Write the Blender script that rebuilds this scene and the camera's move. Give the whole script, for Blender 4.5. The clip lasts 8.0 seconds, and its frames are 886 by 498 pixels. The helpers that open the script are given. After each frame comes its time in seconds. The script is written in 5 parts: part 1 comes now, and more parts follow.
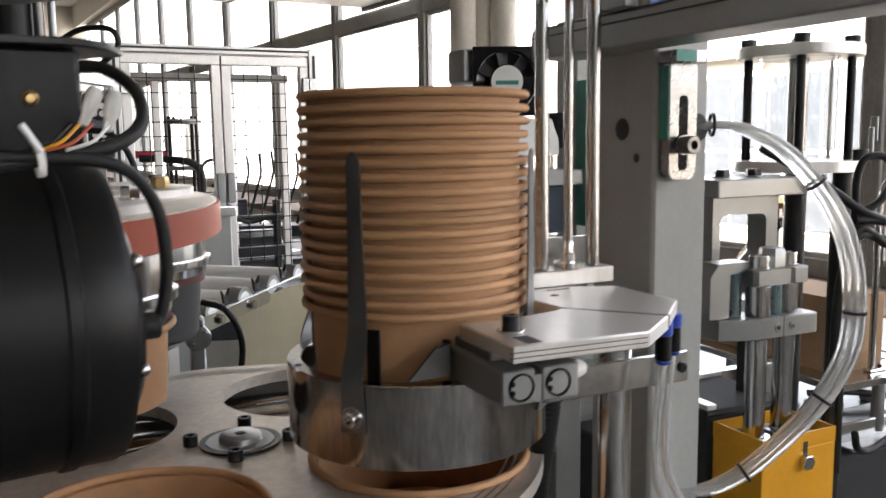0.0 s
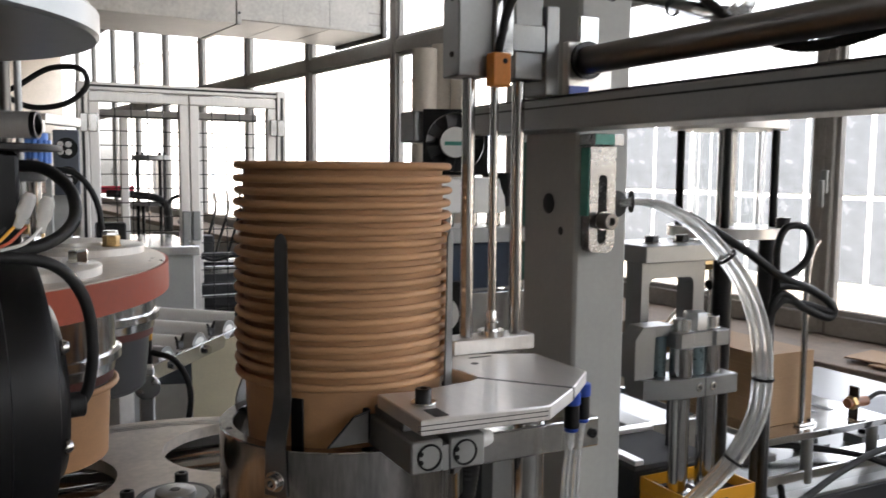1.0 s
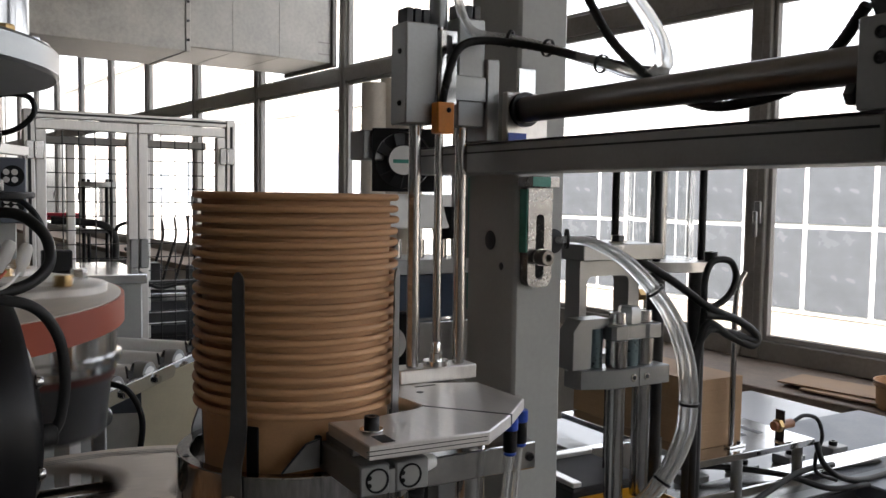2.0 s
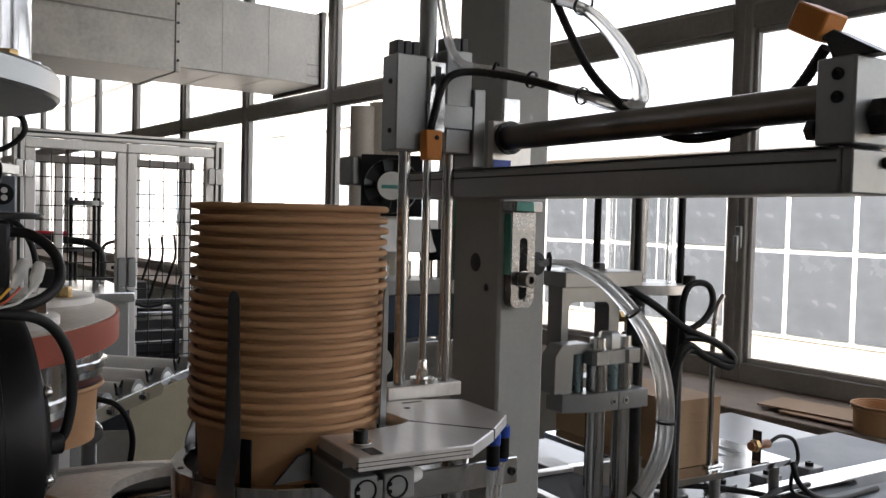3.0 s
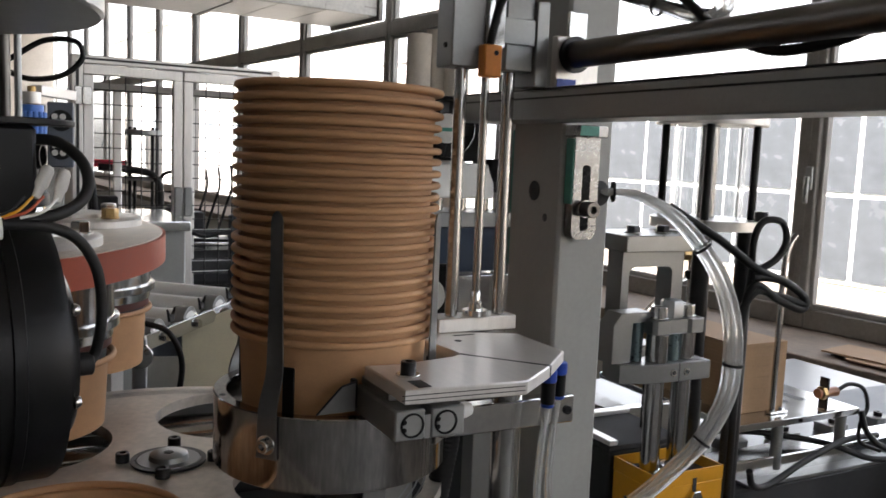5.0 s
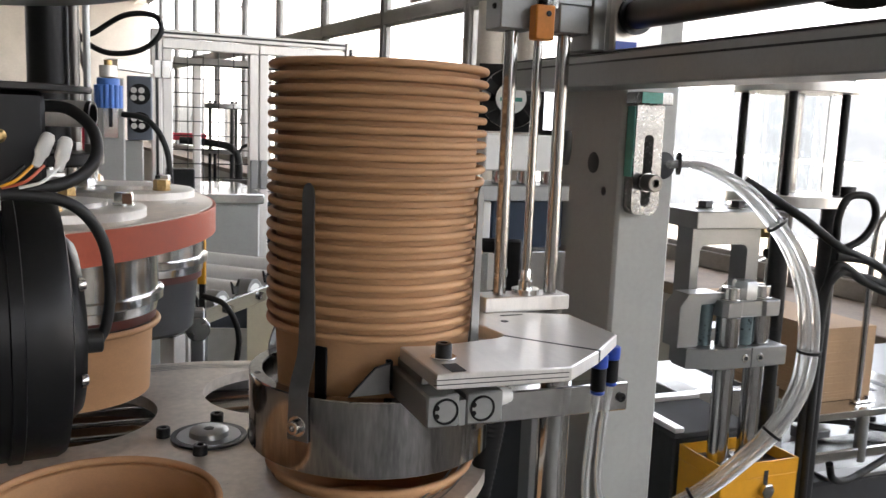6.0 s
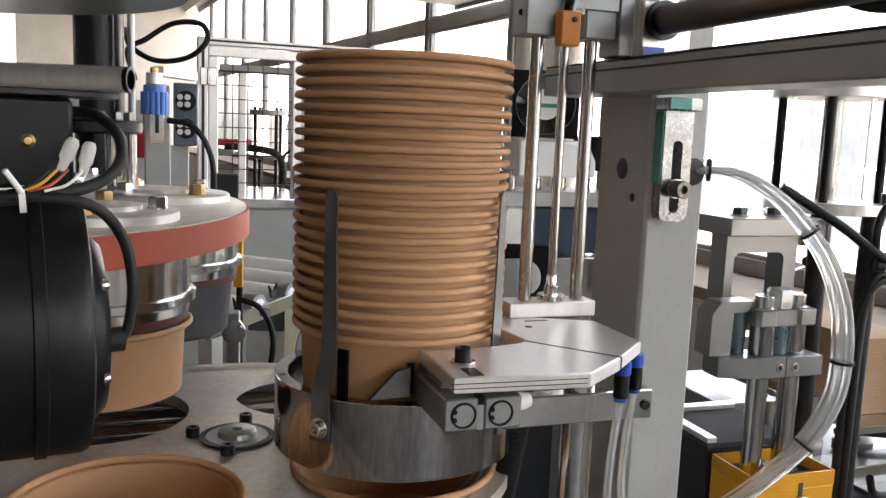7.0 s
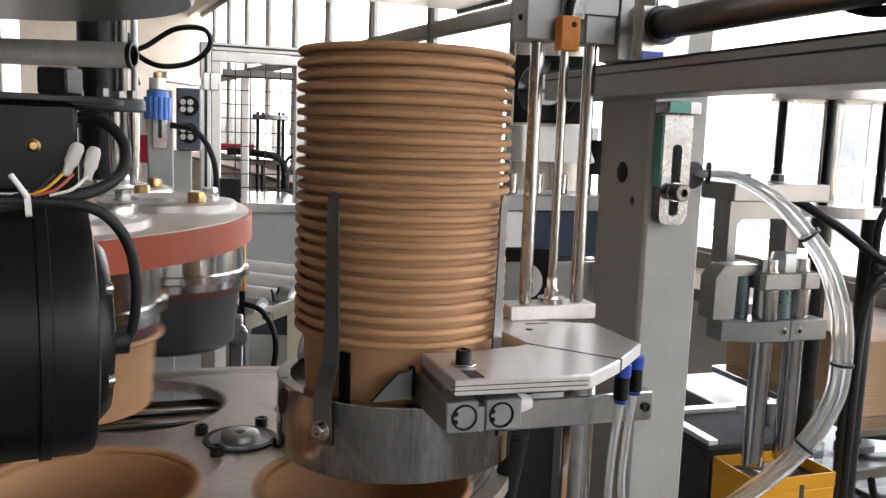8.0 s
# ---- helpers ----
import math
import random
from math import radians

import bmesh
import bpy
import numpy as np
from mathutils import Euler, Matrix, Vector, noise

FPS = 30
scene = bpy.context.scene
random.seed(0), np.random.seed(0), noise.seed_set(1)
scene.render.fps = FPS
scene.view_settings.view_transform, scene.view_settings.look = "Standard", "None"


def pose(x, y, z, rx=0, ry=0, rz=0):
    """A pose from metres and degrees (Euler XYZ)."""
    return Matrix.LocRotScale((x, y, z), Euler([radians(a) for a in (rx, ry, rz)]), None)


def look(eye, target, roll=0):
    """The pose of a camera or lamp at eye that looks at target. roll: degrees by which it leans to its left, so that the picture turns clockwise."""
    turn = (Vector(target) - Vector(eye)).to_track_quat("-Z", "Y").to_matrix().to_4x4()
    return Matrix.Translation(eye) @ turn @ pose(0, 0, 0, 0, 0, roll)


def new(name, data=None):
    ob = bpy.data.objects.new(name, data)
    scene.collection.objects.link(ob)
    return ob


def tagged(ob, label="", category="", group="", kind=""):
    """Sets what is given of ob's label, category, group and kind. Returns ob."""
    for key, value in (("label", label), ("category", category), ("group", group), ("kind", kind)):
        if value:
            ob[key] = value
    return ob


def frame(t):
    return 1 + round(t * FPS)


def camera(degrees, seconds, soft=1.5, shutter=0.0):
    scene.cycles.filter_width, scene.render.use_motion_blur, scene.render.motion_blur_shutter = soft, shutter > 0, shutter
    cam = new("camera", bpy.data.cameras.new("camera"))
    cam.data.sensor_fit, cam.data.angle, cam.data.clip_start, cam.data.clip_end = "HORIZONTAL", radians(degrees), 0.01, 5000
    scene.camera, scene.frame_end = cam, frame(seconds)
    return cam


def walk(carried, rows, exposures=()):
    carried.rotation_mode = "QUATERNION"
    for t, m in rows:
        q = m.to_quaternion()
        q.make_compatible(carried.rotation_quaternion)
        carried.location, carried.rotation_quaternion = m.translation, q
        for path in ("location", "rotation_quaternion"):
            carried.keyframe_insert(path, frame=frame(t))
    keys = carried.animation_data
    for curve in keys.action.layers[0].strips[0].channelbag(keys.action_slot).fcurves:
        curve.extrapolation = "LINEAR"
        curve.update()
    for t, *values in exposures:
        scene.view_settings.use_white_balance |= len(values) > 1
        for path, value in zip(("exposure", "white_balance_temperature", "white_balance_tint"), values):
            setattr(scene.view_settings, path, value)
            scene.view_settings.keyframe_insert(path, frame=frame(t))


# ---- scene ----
cam = camera(54.6, 8.0, soft=1.4, shutter=0.5)
METRES, EYE, TILT, LEAN, TURN = 0.26, 1.15, 0.0, 0.0, 0.0
ROWS = [
    (0.0, 0.0, 0.0, 0.0, -0.1, -7.48, 0.79),
    (0.5, 0.1225, -0.0533, 0.0797, 0.52, -6.72, 0.41),
    (1.0, 0.1233, -0.1436, 0.1219, -1.74, -5.31, -0.5),
    (1.5, 0.123, -0.221, 0.1516, -4.04, -4.35, -0.5),
    (3.0, 0.1057, -0.4142, 0.1747, -6.09, -2.14, -1.43),
    (3.5, 0.0959, -0.4063, 0.1622, -5.54, -1.66, -1.76),
    (4.0, 0.105, -0.3697, 0.1515, -4.82, -2.71, -1.96),
    (4.5, 0.125, -0.3275, 0.1406, -3.88, -4.37, -1.98),
    (5.0, 0.1222, -0.258, 0.1261, -2.3, -6.34, -2.36),
    (6.5, 0.2776, -0.1016, 0.1165, 5.44, -8.44, -2.11),
    (7.0, 0.2851, -0.1332, 0.1178, 6.29, -7.99, -2.24),
    (7.5, 0.2973, -0.138, 0.1153, 6.53, -7.89, -2.18),
    (8.0, 0.2913, -0.1496, 0.1181, 6.45, -7.72, -2.1),
]
EXPO = [(t, stops, 6650, 13) for t, stops in ((0.0, 3.27), (0.5, 3.15), (1.0, 2.9), (1.5, 2.5), (3.0, 2.22), (4.0, 2.27), (5.0, 2.62), (6.3, 3.44), (8.0, 3.44))]
walk(cam, [(t, pose(0, 0, EYE, TILT, LEAN, TURN) @ pose(METRES * x, METRES * y, METRES * z, 90 + pitch, roll, yaw)) for t, x, y, z, yaw, pitch, roll in ROWS],
     exposures=EXPO)

# ---- world and light ----
world = bpy.data.worlds.new("sky")
scene.world = world
world.use_nodes = True
wn = world.node_tree.nodes
sky = wn.new("ShaderNodeTexSky")
sky.sky_type, sky.sun_disc = "NISHITA", False
sky.sun_elevation, sky.sun_rotation = radians(54), radians(-122)
sky.air_density, sky.dust_density = 1.0, 4.0
wn["Background"].inputs[1].default_value = 0.15
haze = wn.new("ShaderNodeHueSaturation")
haze.inputs["Saturation"].default_value, haze.inputs["Value"].default_value = 0.28, 1.3
world.node_tree.links.new(sky.outputs[0], haze.inputs["Color"])
world.node_tree.links.new(haze.outputs[0], wn["Background"].inputs[0])
sun = new("sun", bpy.data.lights.new("sun", "SUN"))
sun.data.energy, sun.data.angle, sun.data.color = 2.2, radians(12), (1.0, 0.96, 0.9)
sun.matrix_world = look((-3.4, -2.1, 5.6), (0, 0, 0))

# frames of reference: the packing station, and the hall
STACK = (-0.018, 0.555)
MF = pose(STACK[0], STACK[1], 0, 0, 0, 25)
WALL = pose(1.186, 2.388, 0, 0, 0, 121)          # x runs along the window wall, y points into the hall
HUB, RADIUS, DECK = (-0.1445, 0.582), 0.12935, 0.938
HEAD = pose(-0.295, 0.72, 1.203)
TURRET = (-0.5, 0.67)
STATION = (2 * HUB[0] - STACK[0], 2 * HUB[1] - STACK[1])     # where the turret hands a bowl to the turntable
REACH = math.dist(TURRET, STATION)

# ---- materials ----
def material(name, colour, rough=0.5, metal=0.0, vary=0.08, scale=30.0, bump=0.0, stretch=(1, 1, 1), rough_vary=0.1, transmission=0.0, ior=1.45, coat=0.0):
    mat = bpy.data.materials.new(name)
    mat.use_nodes = True
    nt = mat.node_tree
    b = nt.nodes["Principled BSDF"]
    b.inputs["Metallic"].default_value = metal
    b.inputs["Transmission Weight"].default_value = transmission
    b.inputs["IOR"].default_value = ior
    b.inputs["Coat Weight"].default_value = coat
    tc = nt.nodes.new("ShaderNodeTexCoord")
    mp = nt.nodes.new("ShaderNodeMapping")
    mp.inputs["Scale"].default_value = stretch
    nt.links.new(tc.outputs["Object"], mp.inputs[0])
    n1 = nt.nodes.new("ShaderNodeTexNoise")
    n1.inputs["Scale"].default_value, n1.inputs["Detail"].default_value = scale, 6
    nt.links.new(mp.outputs[0], n1.inputs[0])
    n2 = nt.nodes.new("ShaderNodeTexNoise")
    n2.inputs["Scale"].default_value, n2.inputs["Detail"].default_value = scale * 9, 3
    nt.links.new(mp.outputs[0], n2.inputs[0])
    mixf = nt.nodes.new("ShaderNodeMath")
    mixf.operation = "MULTIPLY_ADD"
    mixf.inputs[1].default_value = 0.45
    nt.links.new(n2.outputs[0], mixf.inputs[0])
    half = nt.nodes.new("ShaderNodeMath")
    half.operation = "MULTIPLY"
    half.inputs[1].default_value = 0.6
    nt.links.new(n1.outputs[0], half.inputs[0])
    nt.links.new(half.outputs[0], mixf.inputs[2])
    ramp = nt.nodes.new("ShaderNodeValToRGB")
    lo = [max(0.0, c * (1 - vary * 2)) for c in colour]
    hi = [min(1.0, c * (1 + vary * 2)) for c in colour]
    ramp.color_ramp.elements[0].position, ramp.color_ramp.elements[1].position = 0.3, 0.72
    ramp.color_ramp.elements[0].color, ramp.color_ramp.elements[1].color = (*lo, 1), (*hi, 1)
    nt.links.new(mixf.outputs[0], ramp.inputs[0])
    nt.links.new(ramp.outputs[0], b.inputs["Base Color"])
    mr = nt.nodes.new("ShaderNodeMapRange")
    mr.inputs[1].default_value, mr.inputs[2].default_value = 0.3, 0.75
    mr.inputs[3].default_value, mr.inputs[4].default_value = max(0.02, rough - rough_vary), min(1.0, rough + rough_vary)
    nt.links.new(mixf.outputs[0], mr.inputs[0])
    nt.links.new(mr.outputs[0], b.inputs["Roughness"])
    if bump:
        bp = nt.nodes.new("ShaderNodeBump")
        bp.inputs["Strength"].default_value, bp.inputs["Distance"].default_value = bump, 0.001
        nt.links.new(mixf.outputs[0], bp.inputs["Height"])
        nt.links.new(bp.outputs[0], b.inputs["Normal"])
    return mat


KRAFT = material("kraft_paper", (0.47, 0.264, 0.132), 0.60, vary=0.05, scale=60, bump=0.12, stretch=(1, 1, 2))
kn = KRAFT.node_tree
each = kn.nodes.new("ShaderNodeObjectInfo")
span = kn.nodes.new("ShaderNodeMapRange")
span.inputs[3].default_value, span.inputs[4].default_value = 0.93, 1.06
tone = kn.nodes.new("ShaderNodeHueSaturation")
kn.links.new(each.outputs["Random"], span.inputs[0])
kn.links.new(span.outputs[0], tone.inputs["Value"])
kn.links.new(kn.nodes["Principled BSDF"].inputs["Base Color"].links[0].from_socket, tone.inputs["Color"])
kn.links.new(tone.outputs[0], kn.nodes["Principled BSDF"].inputs["Base Color"])
STEEL = material("polished_steel", (0.62, 0.62, 0.61), 0.16, 1.0, vary=0.05, scale=25, rough_vary=0.07)
CHROME = material("chromed_steel", (0.41, 0.405, 0.40), 0.16, 1.0, vary=0.05, scale=20, rough_vary=0.05)
# upright light and dark streaks in this colour imitate reflections on the ring
TURNED_STREAKED = material("turned_steel_reflection_streaks", (0.33, 0.322, 0.315), 0.11, 1.0, vary=0.26, scale=42, bump=0.05, stretch=(1, 1, 0.18), rough_vary=0.10)
ALU = material("milled_aluminium", (0.66, 0.64, 0.61), 0.38, 0.7, vary=0.05, scale=40, bump=0.06, stretch=(6, 1, 1))
ALU_DULL = material("anodised_aluminium", (0.28, 0.285, 0.28), 0.42, 0.7, vary=0.05, scale=35, bump=0.05)
DECK_STEEL = material("worn_deck_steel", (0.55, 0.50, 0.44), 0.40, 0.55, vary=0.15, scale=16, bump=0.18, rough_vary=0.16)
PAINT = material("grey_machine_paint", (0.34, 0.345, 0.325), 0.5, vary=0.04, scale=22, bump=0.12)
WHITE_PAINT = material("white_paint", (0.74, 0.74, 0.71), 0.5, vary=0.04, scale=9, bump=0.08)
FRAME_GREY = material("window_frame_paint", (0.26, 0.245, 0.225), 0.5, vary=0.1, scale=10)
BLACK = material("black_metal", (0.003, 0.003, 0.0033), 0.42, vary=0.2, scale=40, bump=0.08)
RUBBER = material("black_rubber", (0.013, 0.013, 0.013), 0.5, vary=0.15, scale=60, bump=0.05)
OXIDE = material("black_oxide_steel", (0.025, 0.025, 0.026), 0.34, 0.6, vary=0.15, scale=60)
RED = material("red_rubber_band", (0.40, 0.085, 0.045), 0.5, vary=0.06, scale=25, bump=0.06)
MAROON = material("maroon_gasket", (0.075, 0.018, 0.013), 0.5, vary=0.1, scale=40)
GREY_CORE = material("dark_grey_nylon", (0.036, 0.037, 0.039), 0.42, vary=0.1, scale=40)
YELLOW = material("yellow_paint", (0.62, 0.29, 0.015), 0.38, vary=0.05, scale=20, bump=0.06)
ORANGE = material("orange_plastic", (0.62, 0.22, 0.035), 0.42, vary=0.06, scale=50)
BLUE = material("blue_plastic", (0.018, 0.06, 0.34), 0.35, vary=0.08, scale=50)
SKY_BLUE = material("mid_blue_plastic", (0.05, 0.15, 0.46), 0.4, vary=0.08, scale=50)
BRASS = material("brass", (0.40, 0.27, 0.12), 0.34, 1.0, vary=0.2, scale=50)
COPPER = material("copper_brown_plastic", (0.28, 0.11, 0.05), 0.4, vary=0.1, scale=50)
GREEN = material("teal_enamel", (0.05, 0.24, 0.19), 0.45, vary=0.15, scale=50)
NYLON = material("white_nylon", (0.72, 0.72, 0.70), 0.4, vary=0.04, scale=60)
CREAM = material("cream_card", (0.78, 0.73, 0.54), 0.7, vary=0.03, scale=30)
CARD = material("brown_cardboard", (0.36, 0.23, 0.13), 0.75, vary=0.06, scale=25, bump=0.1)
MILKY = material("milky_plastic", (0.70, 0.69, 0.66), 0.35, vary=0.04, scale=60, transmission=0.35, ior=1.3)
CLEAR = material("clear_tube", (0.95, 0.95, 0.94), 0.12, vary=0.01, scale=40, transmission=0.76, ior=1.3, rough_vary=0.03)
ACRYLIC = material("clear_acrylic", (0.96, 0.97, 0.97), 0.03, vary=0.01, scale=20, transmission=1.0, ior=1.15, rough_vary=0.02)
GLASS = material("window_glass", (0.97, 0.98, 0.98), 0.02, vary=0.01, scale=5, transmission=1.0, ior=1.02, rough_vary=0.01)
CONCRETE = material("concrete_floor", (0.22, 0.215, 0.20), 0.7, vary=0.1, scale=3, bump=0.1)
# for the wall out of view; dark so that less light bounces back
UNSEEN_WALL_GREY = material("unseen_wall_grey", (0.20, 0.20, 0.195), 0.8, vary=0.08, scale=4, bump=0.1)
PLASTER = material("cream_plaster", (0.62, 0.58, 0.52), 0.8, vary=0.05, scale=4, bump=0.1)
DUCT = material("galvanised_duct", (0.40, 0.38, 0.345), 0.42, 0.35, vary=0.12, scale=6, bump=0.05)
FACADE = material("outside_render", (0.42, 0.365, 0.30), 0.85, vary=0.04, scale=2)
DARK_GLASS = material("outside_dark_glass", (0.085, 0.092, 0.10), 0.25, vary=0.12, scale=0.7)
OUT_WHITE = material("outside_white_frame", (0.82, 0.82, 0.80), 0.6, vary=0.03, scale=5)
DIM = material("dark_machine_bed", (0.035, 0.036, 0.038), 0.5, vary=0.15, scale=15)
CAST = material("cast_iron", (0.05, 0.05, 0.052), 0.85, vary=0.15, scale=30, bump=0.1)
STONE = material("window_ledge", (0.22, 0.17, 0.13), 0.75, vary=0.15, scale=12, bump=0.2)
NAVY = material("navy_paint", (0.012, 0.03, 0.06), 0.4, vary=0.1, scale=30)
CRIMSON = material("crimson_plastic", (0.50, 0.02, 0.05), 0.45, vary=0.1, scale=30)
SASH = material("window_sash_paint", (0.36, 0.345, 0.32), 0.5, vary=0.08, scale=10)
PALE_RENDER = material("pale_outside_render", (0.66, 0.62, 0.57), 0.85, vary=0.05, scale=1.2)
# pale blue-grey base colour stands in for sky reflected in the annex panes
SKY_TONED_GLASS = material("panes_sky_in_colour", (0.40, 0.44, 0.48), 0.3, vary=0.1, scale=0.8)
SLATE = material("slate_blue_panel", (0.10, 0.115, 0.14), 0.45, vary=0.08, scale=20)

STRAP = material("spring_steel", (0.20, 0.198, 0.195), 0.30, 0.85, vary=0.04, scale=30, rough_vary=0.03)
ROLLER = material("pale_roller", (0.78, 0.78, 0.76), 0.36, 0.1, vary=0.03, scale=20, rough_vary=0.03)
GROUND_STEEL = material("worn_polished_steel", (0.27, 0.27, 0.268), 0.24, 1.0, vary=0.2, scale=45, bump=0.03, rough_vary=0.12)
BLACK.node_tree.nodes["Principled BSDF"].inputs["Coat Weight"].default_value = 0.0
for dark in (BLACK, RUBBER, DIM):
    dark.node_tree.nodes["Principled BSDF"].inputs["Specular IOR Level"].default_value = 0.3

DARK_STEEL = material("dark_ground_steel", (0.17, 0.16, 0.15), 0.34, 1.0, vary=0.03, scale=25, rough_vary=0.04)

PRESS_STEEL = material("press_steel", (0.25, 0.255, 0.255), 0.34, 0.8, vary=0.03, scale=40, bump=0.02, rough_vary=0.04)
TEAL_STEEL = material("blued_steel", (0.10, 0.14, 0.15), 0.3, 0.7, vary=0.1, scale=30)

OFFWHITE = material("offwhite_paper", (0.58, 0.53, 0.46), 0.75, vary=0.06, scale=18)

# ---- mesh helpers ----
def link(name, bm, mat, parent=None, label="", m=None, smooth=40):
    """One bmesh as one mesh object, with smooth shading up to an angle."""
    bmesh.ops.recalc_face_normals(bm, faces=bm.faces)
    lim = radians(smooth)
    for f in bm.faces:
        f.smooth = True
    for e in bm.edges:
        if len(e.link_faces) != 2 or e.calc_face_angle(0) > lim:
            e.smooth = False
    me = bpy.data.meshes.new(name)
    bm.to_mesh(me)
    bm.free()
    me.materials.append(mat)
    ob = new(name, me)
    if parent:
        ob.parent = parent
    if m is not None:
        ob.matrix_basis = m
    if label:
        ob["label"] = label
    return ob


def part(name, bm, mat, parent, label="", m=None, smooth=40):
    return link(name, bm, mat, parent, label, m, smooth)


def thing(name, m, label, category, group="", kind=""):
    ob = new(name)
    ob.empty_display_size = 0.02
    ob.matrix_basis = m
    return tagged(ob, label, category, group, kind)


def box(x0, y0, z0, x1, y1, z1, bevel=0.0008, bm=None):
    bm = bm or bmesh.new()
    r = bmesh.ops.create_cube(bm, size=1)
    for v in r["verts"]:
        v.co = Vector(((x0 + x1) / 2 + v.co.x * (x1 - x0), (y0 + y1) / 2 + v.co.y * (y1 - y0), (z0 + z1) / 2 + v.co.z * (z1 - z0)))
    if bevel:
        es = list({e for v in r["verts"] for e in v.link_edges})
        bmesh.ops.bevel(bm, geom=es, offset=bevel, segments=1, affect="EDGES", clamp_overlap=True)
    return bm


def lathe(profile, seg=48, bm=None, m=None, closed=False):
    """Turn (r, z) points about z."""
    bm = bm or bmesh.new()
    m = m or Matrix()
    rings = []
    for r, z in profile:
        if r < 1e-6:
            rings.append([bm.verts.new(m @ Vector((0, 0, z)))])
        else:
            rings.append([bm.verts.new(m @ Vector((r * math.cos(2 * math.pi * i / seg), r * math.sin(2 * math.pi * i / seg), z))) for i in range(seg)])
    pairs = list(zip(rings, rings[1:]))
    if closed:
        pairs.append((rings[-1], rings[0]))
    for a, b in pairs:
        for i in range(seg):
            j = (i + 1) % seg
            q = [a[i % len(a)], a[j % len(a)], b[j % len(b)], b[i % len(b)]]
            q = [v for k, v in enumerate(q) if v not in q[:k]]
            if len(q) > 2:
                bm.faces.new(q)
    return bm


def rod(r, z0, z1, seg=24, bm=None, m=None, c=0.0006):
    c = min(c, r * 0.3, abs(z1 - z0) * 0.3)
    return lathe([(0, z0), (r - c, z0), (r, z0 + c), (r, z1 - c), (r - c, z1), (0, z1)], seg, bm, m)


def along(a, b):
    """A pose whose z runs from a to b."""
    a, b = Vector(a), Vector(b)
    return Matrix.Translation(a) @ (b - a).to_track_quat("Z", "Y").to_matrix().to_4x4()


def bar(a, b, r, seg=20, bm=None):
    return rod(r, 0, (Vector(b) - Vector(a)).length, seg, bm, along(a, b))


def prism(points, z0, z1, bm=None, bevel=0.0006, m=None):
    bm = bm or bmesh.new()
    m = m or Matrix()
    lo = [bm.verts.new(m @ Vector((x, y, z0))) for x, y in points]
    hi = [bm.verts.new(m @ Vector((x, y, z1))) for x, y in points]
    n = len(points)
    fs = [bm.faces.new(lo[::-1]), bm.faces.new(hi)] + [bm.faces.new((lo[i], lo[(i + 1) % n], hi[(i + 1) % n], hi[i])) for i in range(n)]
    if bevel:
        es = list({e for f in fs[:2] for e in f.edges})
        bmesh.ops.bevel(bm, geom=es, offset=bevel, segments=1, affect="EDGES", clamp_overlap=True)
    return bm


def ring_plate(outer, holes, z0, z1, bm=None):
    """A flat plate with round holes: outline points, holes as (x, y, r)."""
    from_loops = [outer] + [[(x + r * math.cos(-2 * math.pi * i / 40), y + r * math.sin(-2 * math.pi * i / 40)) for i in range(40)] for x, y, r in holes]
    bm = bm or bmesh.new()
    edges = []
    for loop in from_loops:
        vs = [bm.verts.new((x, y, z1)) for x, y in loop]
        edges += [bm.edges.new((vs[i], vs[(i + 1) % len(vs)])) for i in range(len(vs))]
    bmesh.ops.triangle_fill(bm, use_beauty=True, use_dissolve=False, edges=edges, normal=(0, 0, 1))
    top = list(bm.faces)
    r = bmesh.ops.extrude_face_region(bm, geom=top)
    for v in [g for g in r["geom"] if isinstance(g, bmesh.types.BMVert)]:
        v.co.z = z0
    return bm


def curve_points(points, steps=10):
    """A smooth line through the points."""
    ps = [Vector(p) for p in points]
    ps = [ps[0] * 2 - ps[1]] + ps + [ps[-1] * 2 - ps[-2]]
    out = []
    for a, b, c, d in zip(ps, ps[1:], ps[2:], ps[3:]):
        for i in range(steps):
            t = i / steps
            out.append(0.5 * (2 * b + (c - a) * t + (2 * a - 5 * b + 4 * c - d) * t * t + (3 * b - a - 3 * c + d) * t ** 3))
    return out + [ps[-2]]


def hose(points, r, seg=10, steps=10, ribs=0.0, bm=None):
    bm = bm or bmesh.new()
    line = curve_points(points, steps)
    up, rings = Vector((0.31, 0.17, 0.93)), []
    for i, p in enumerate(line):
        d = (line[min(i + 1, len(line) - 1)] - line[max(i - 1, 0)]).normalized()
        s = d.cross(up)
        s = s.normalized() if s.length > 1e-4 else d.orthogonal().normalized()
        up = s.cross(d).normalized()
        rr = r * (1 + (ribs if i % 2 else 0))
        rings.append([bm.verts.new(p + (s * math.cos(2 * math.pi * k / seg) + up * math.sin(2 * math.pi * k / seg)) * rr) for k in range(seg)])
    for a, b in zip(rings, rings[1:]):
        for k in range(seg):
            bm.faces.new((a[k], a[(k + 1) % seg], b[(k + 1) % seg], b[k]))
    bm.faces.new(rings[0][::-1]), bm.faces.new(rings[-1])
    return bm


def cap_screw(r=0.0065, h=0.008, seg=20, bm=None, m=None):
    """A socket head."""
    k = r * 0.5
    return lathe([(0, 0), (r, 0), (r, h - 0.0006), (r - 0.0006, h), (k, h), (k * 0.95, h * 0.45), (0, h * 0.45)], seg, bm, m)


def hexhead(r, h, bm=None, m=None):
    return lathe([(0, 0), (r, 0), (r, h * 0.85), (r * 0.88, h), (0, h)], 6, bm, m)


def ease(u):
    u = min(1.0, max(0.0, u))
    return u * u * (3 - 2 * u)


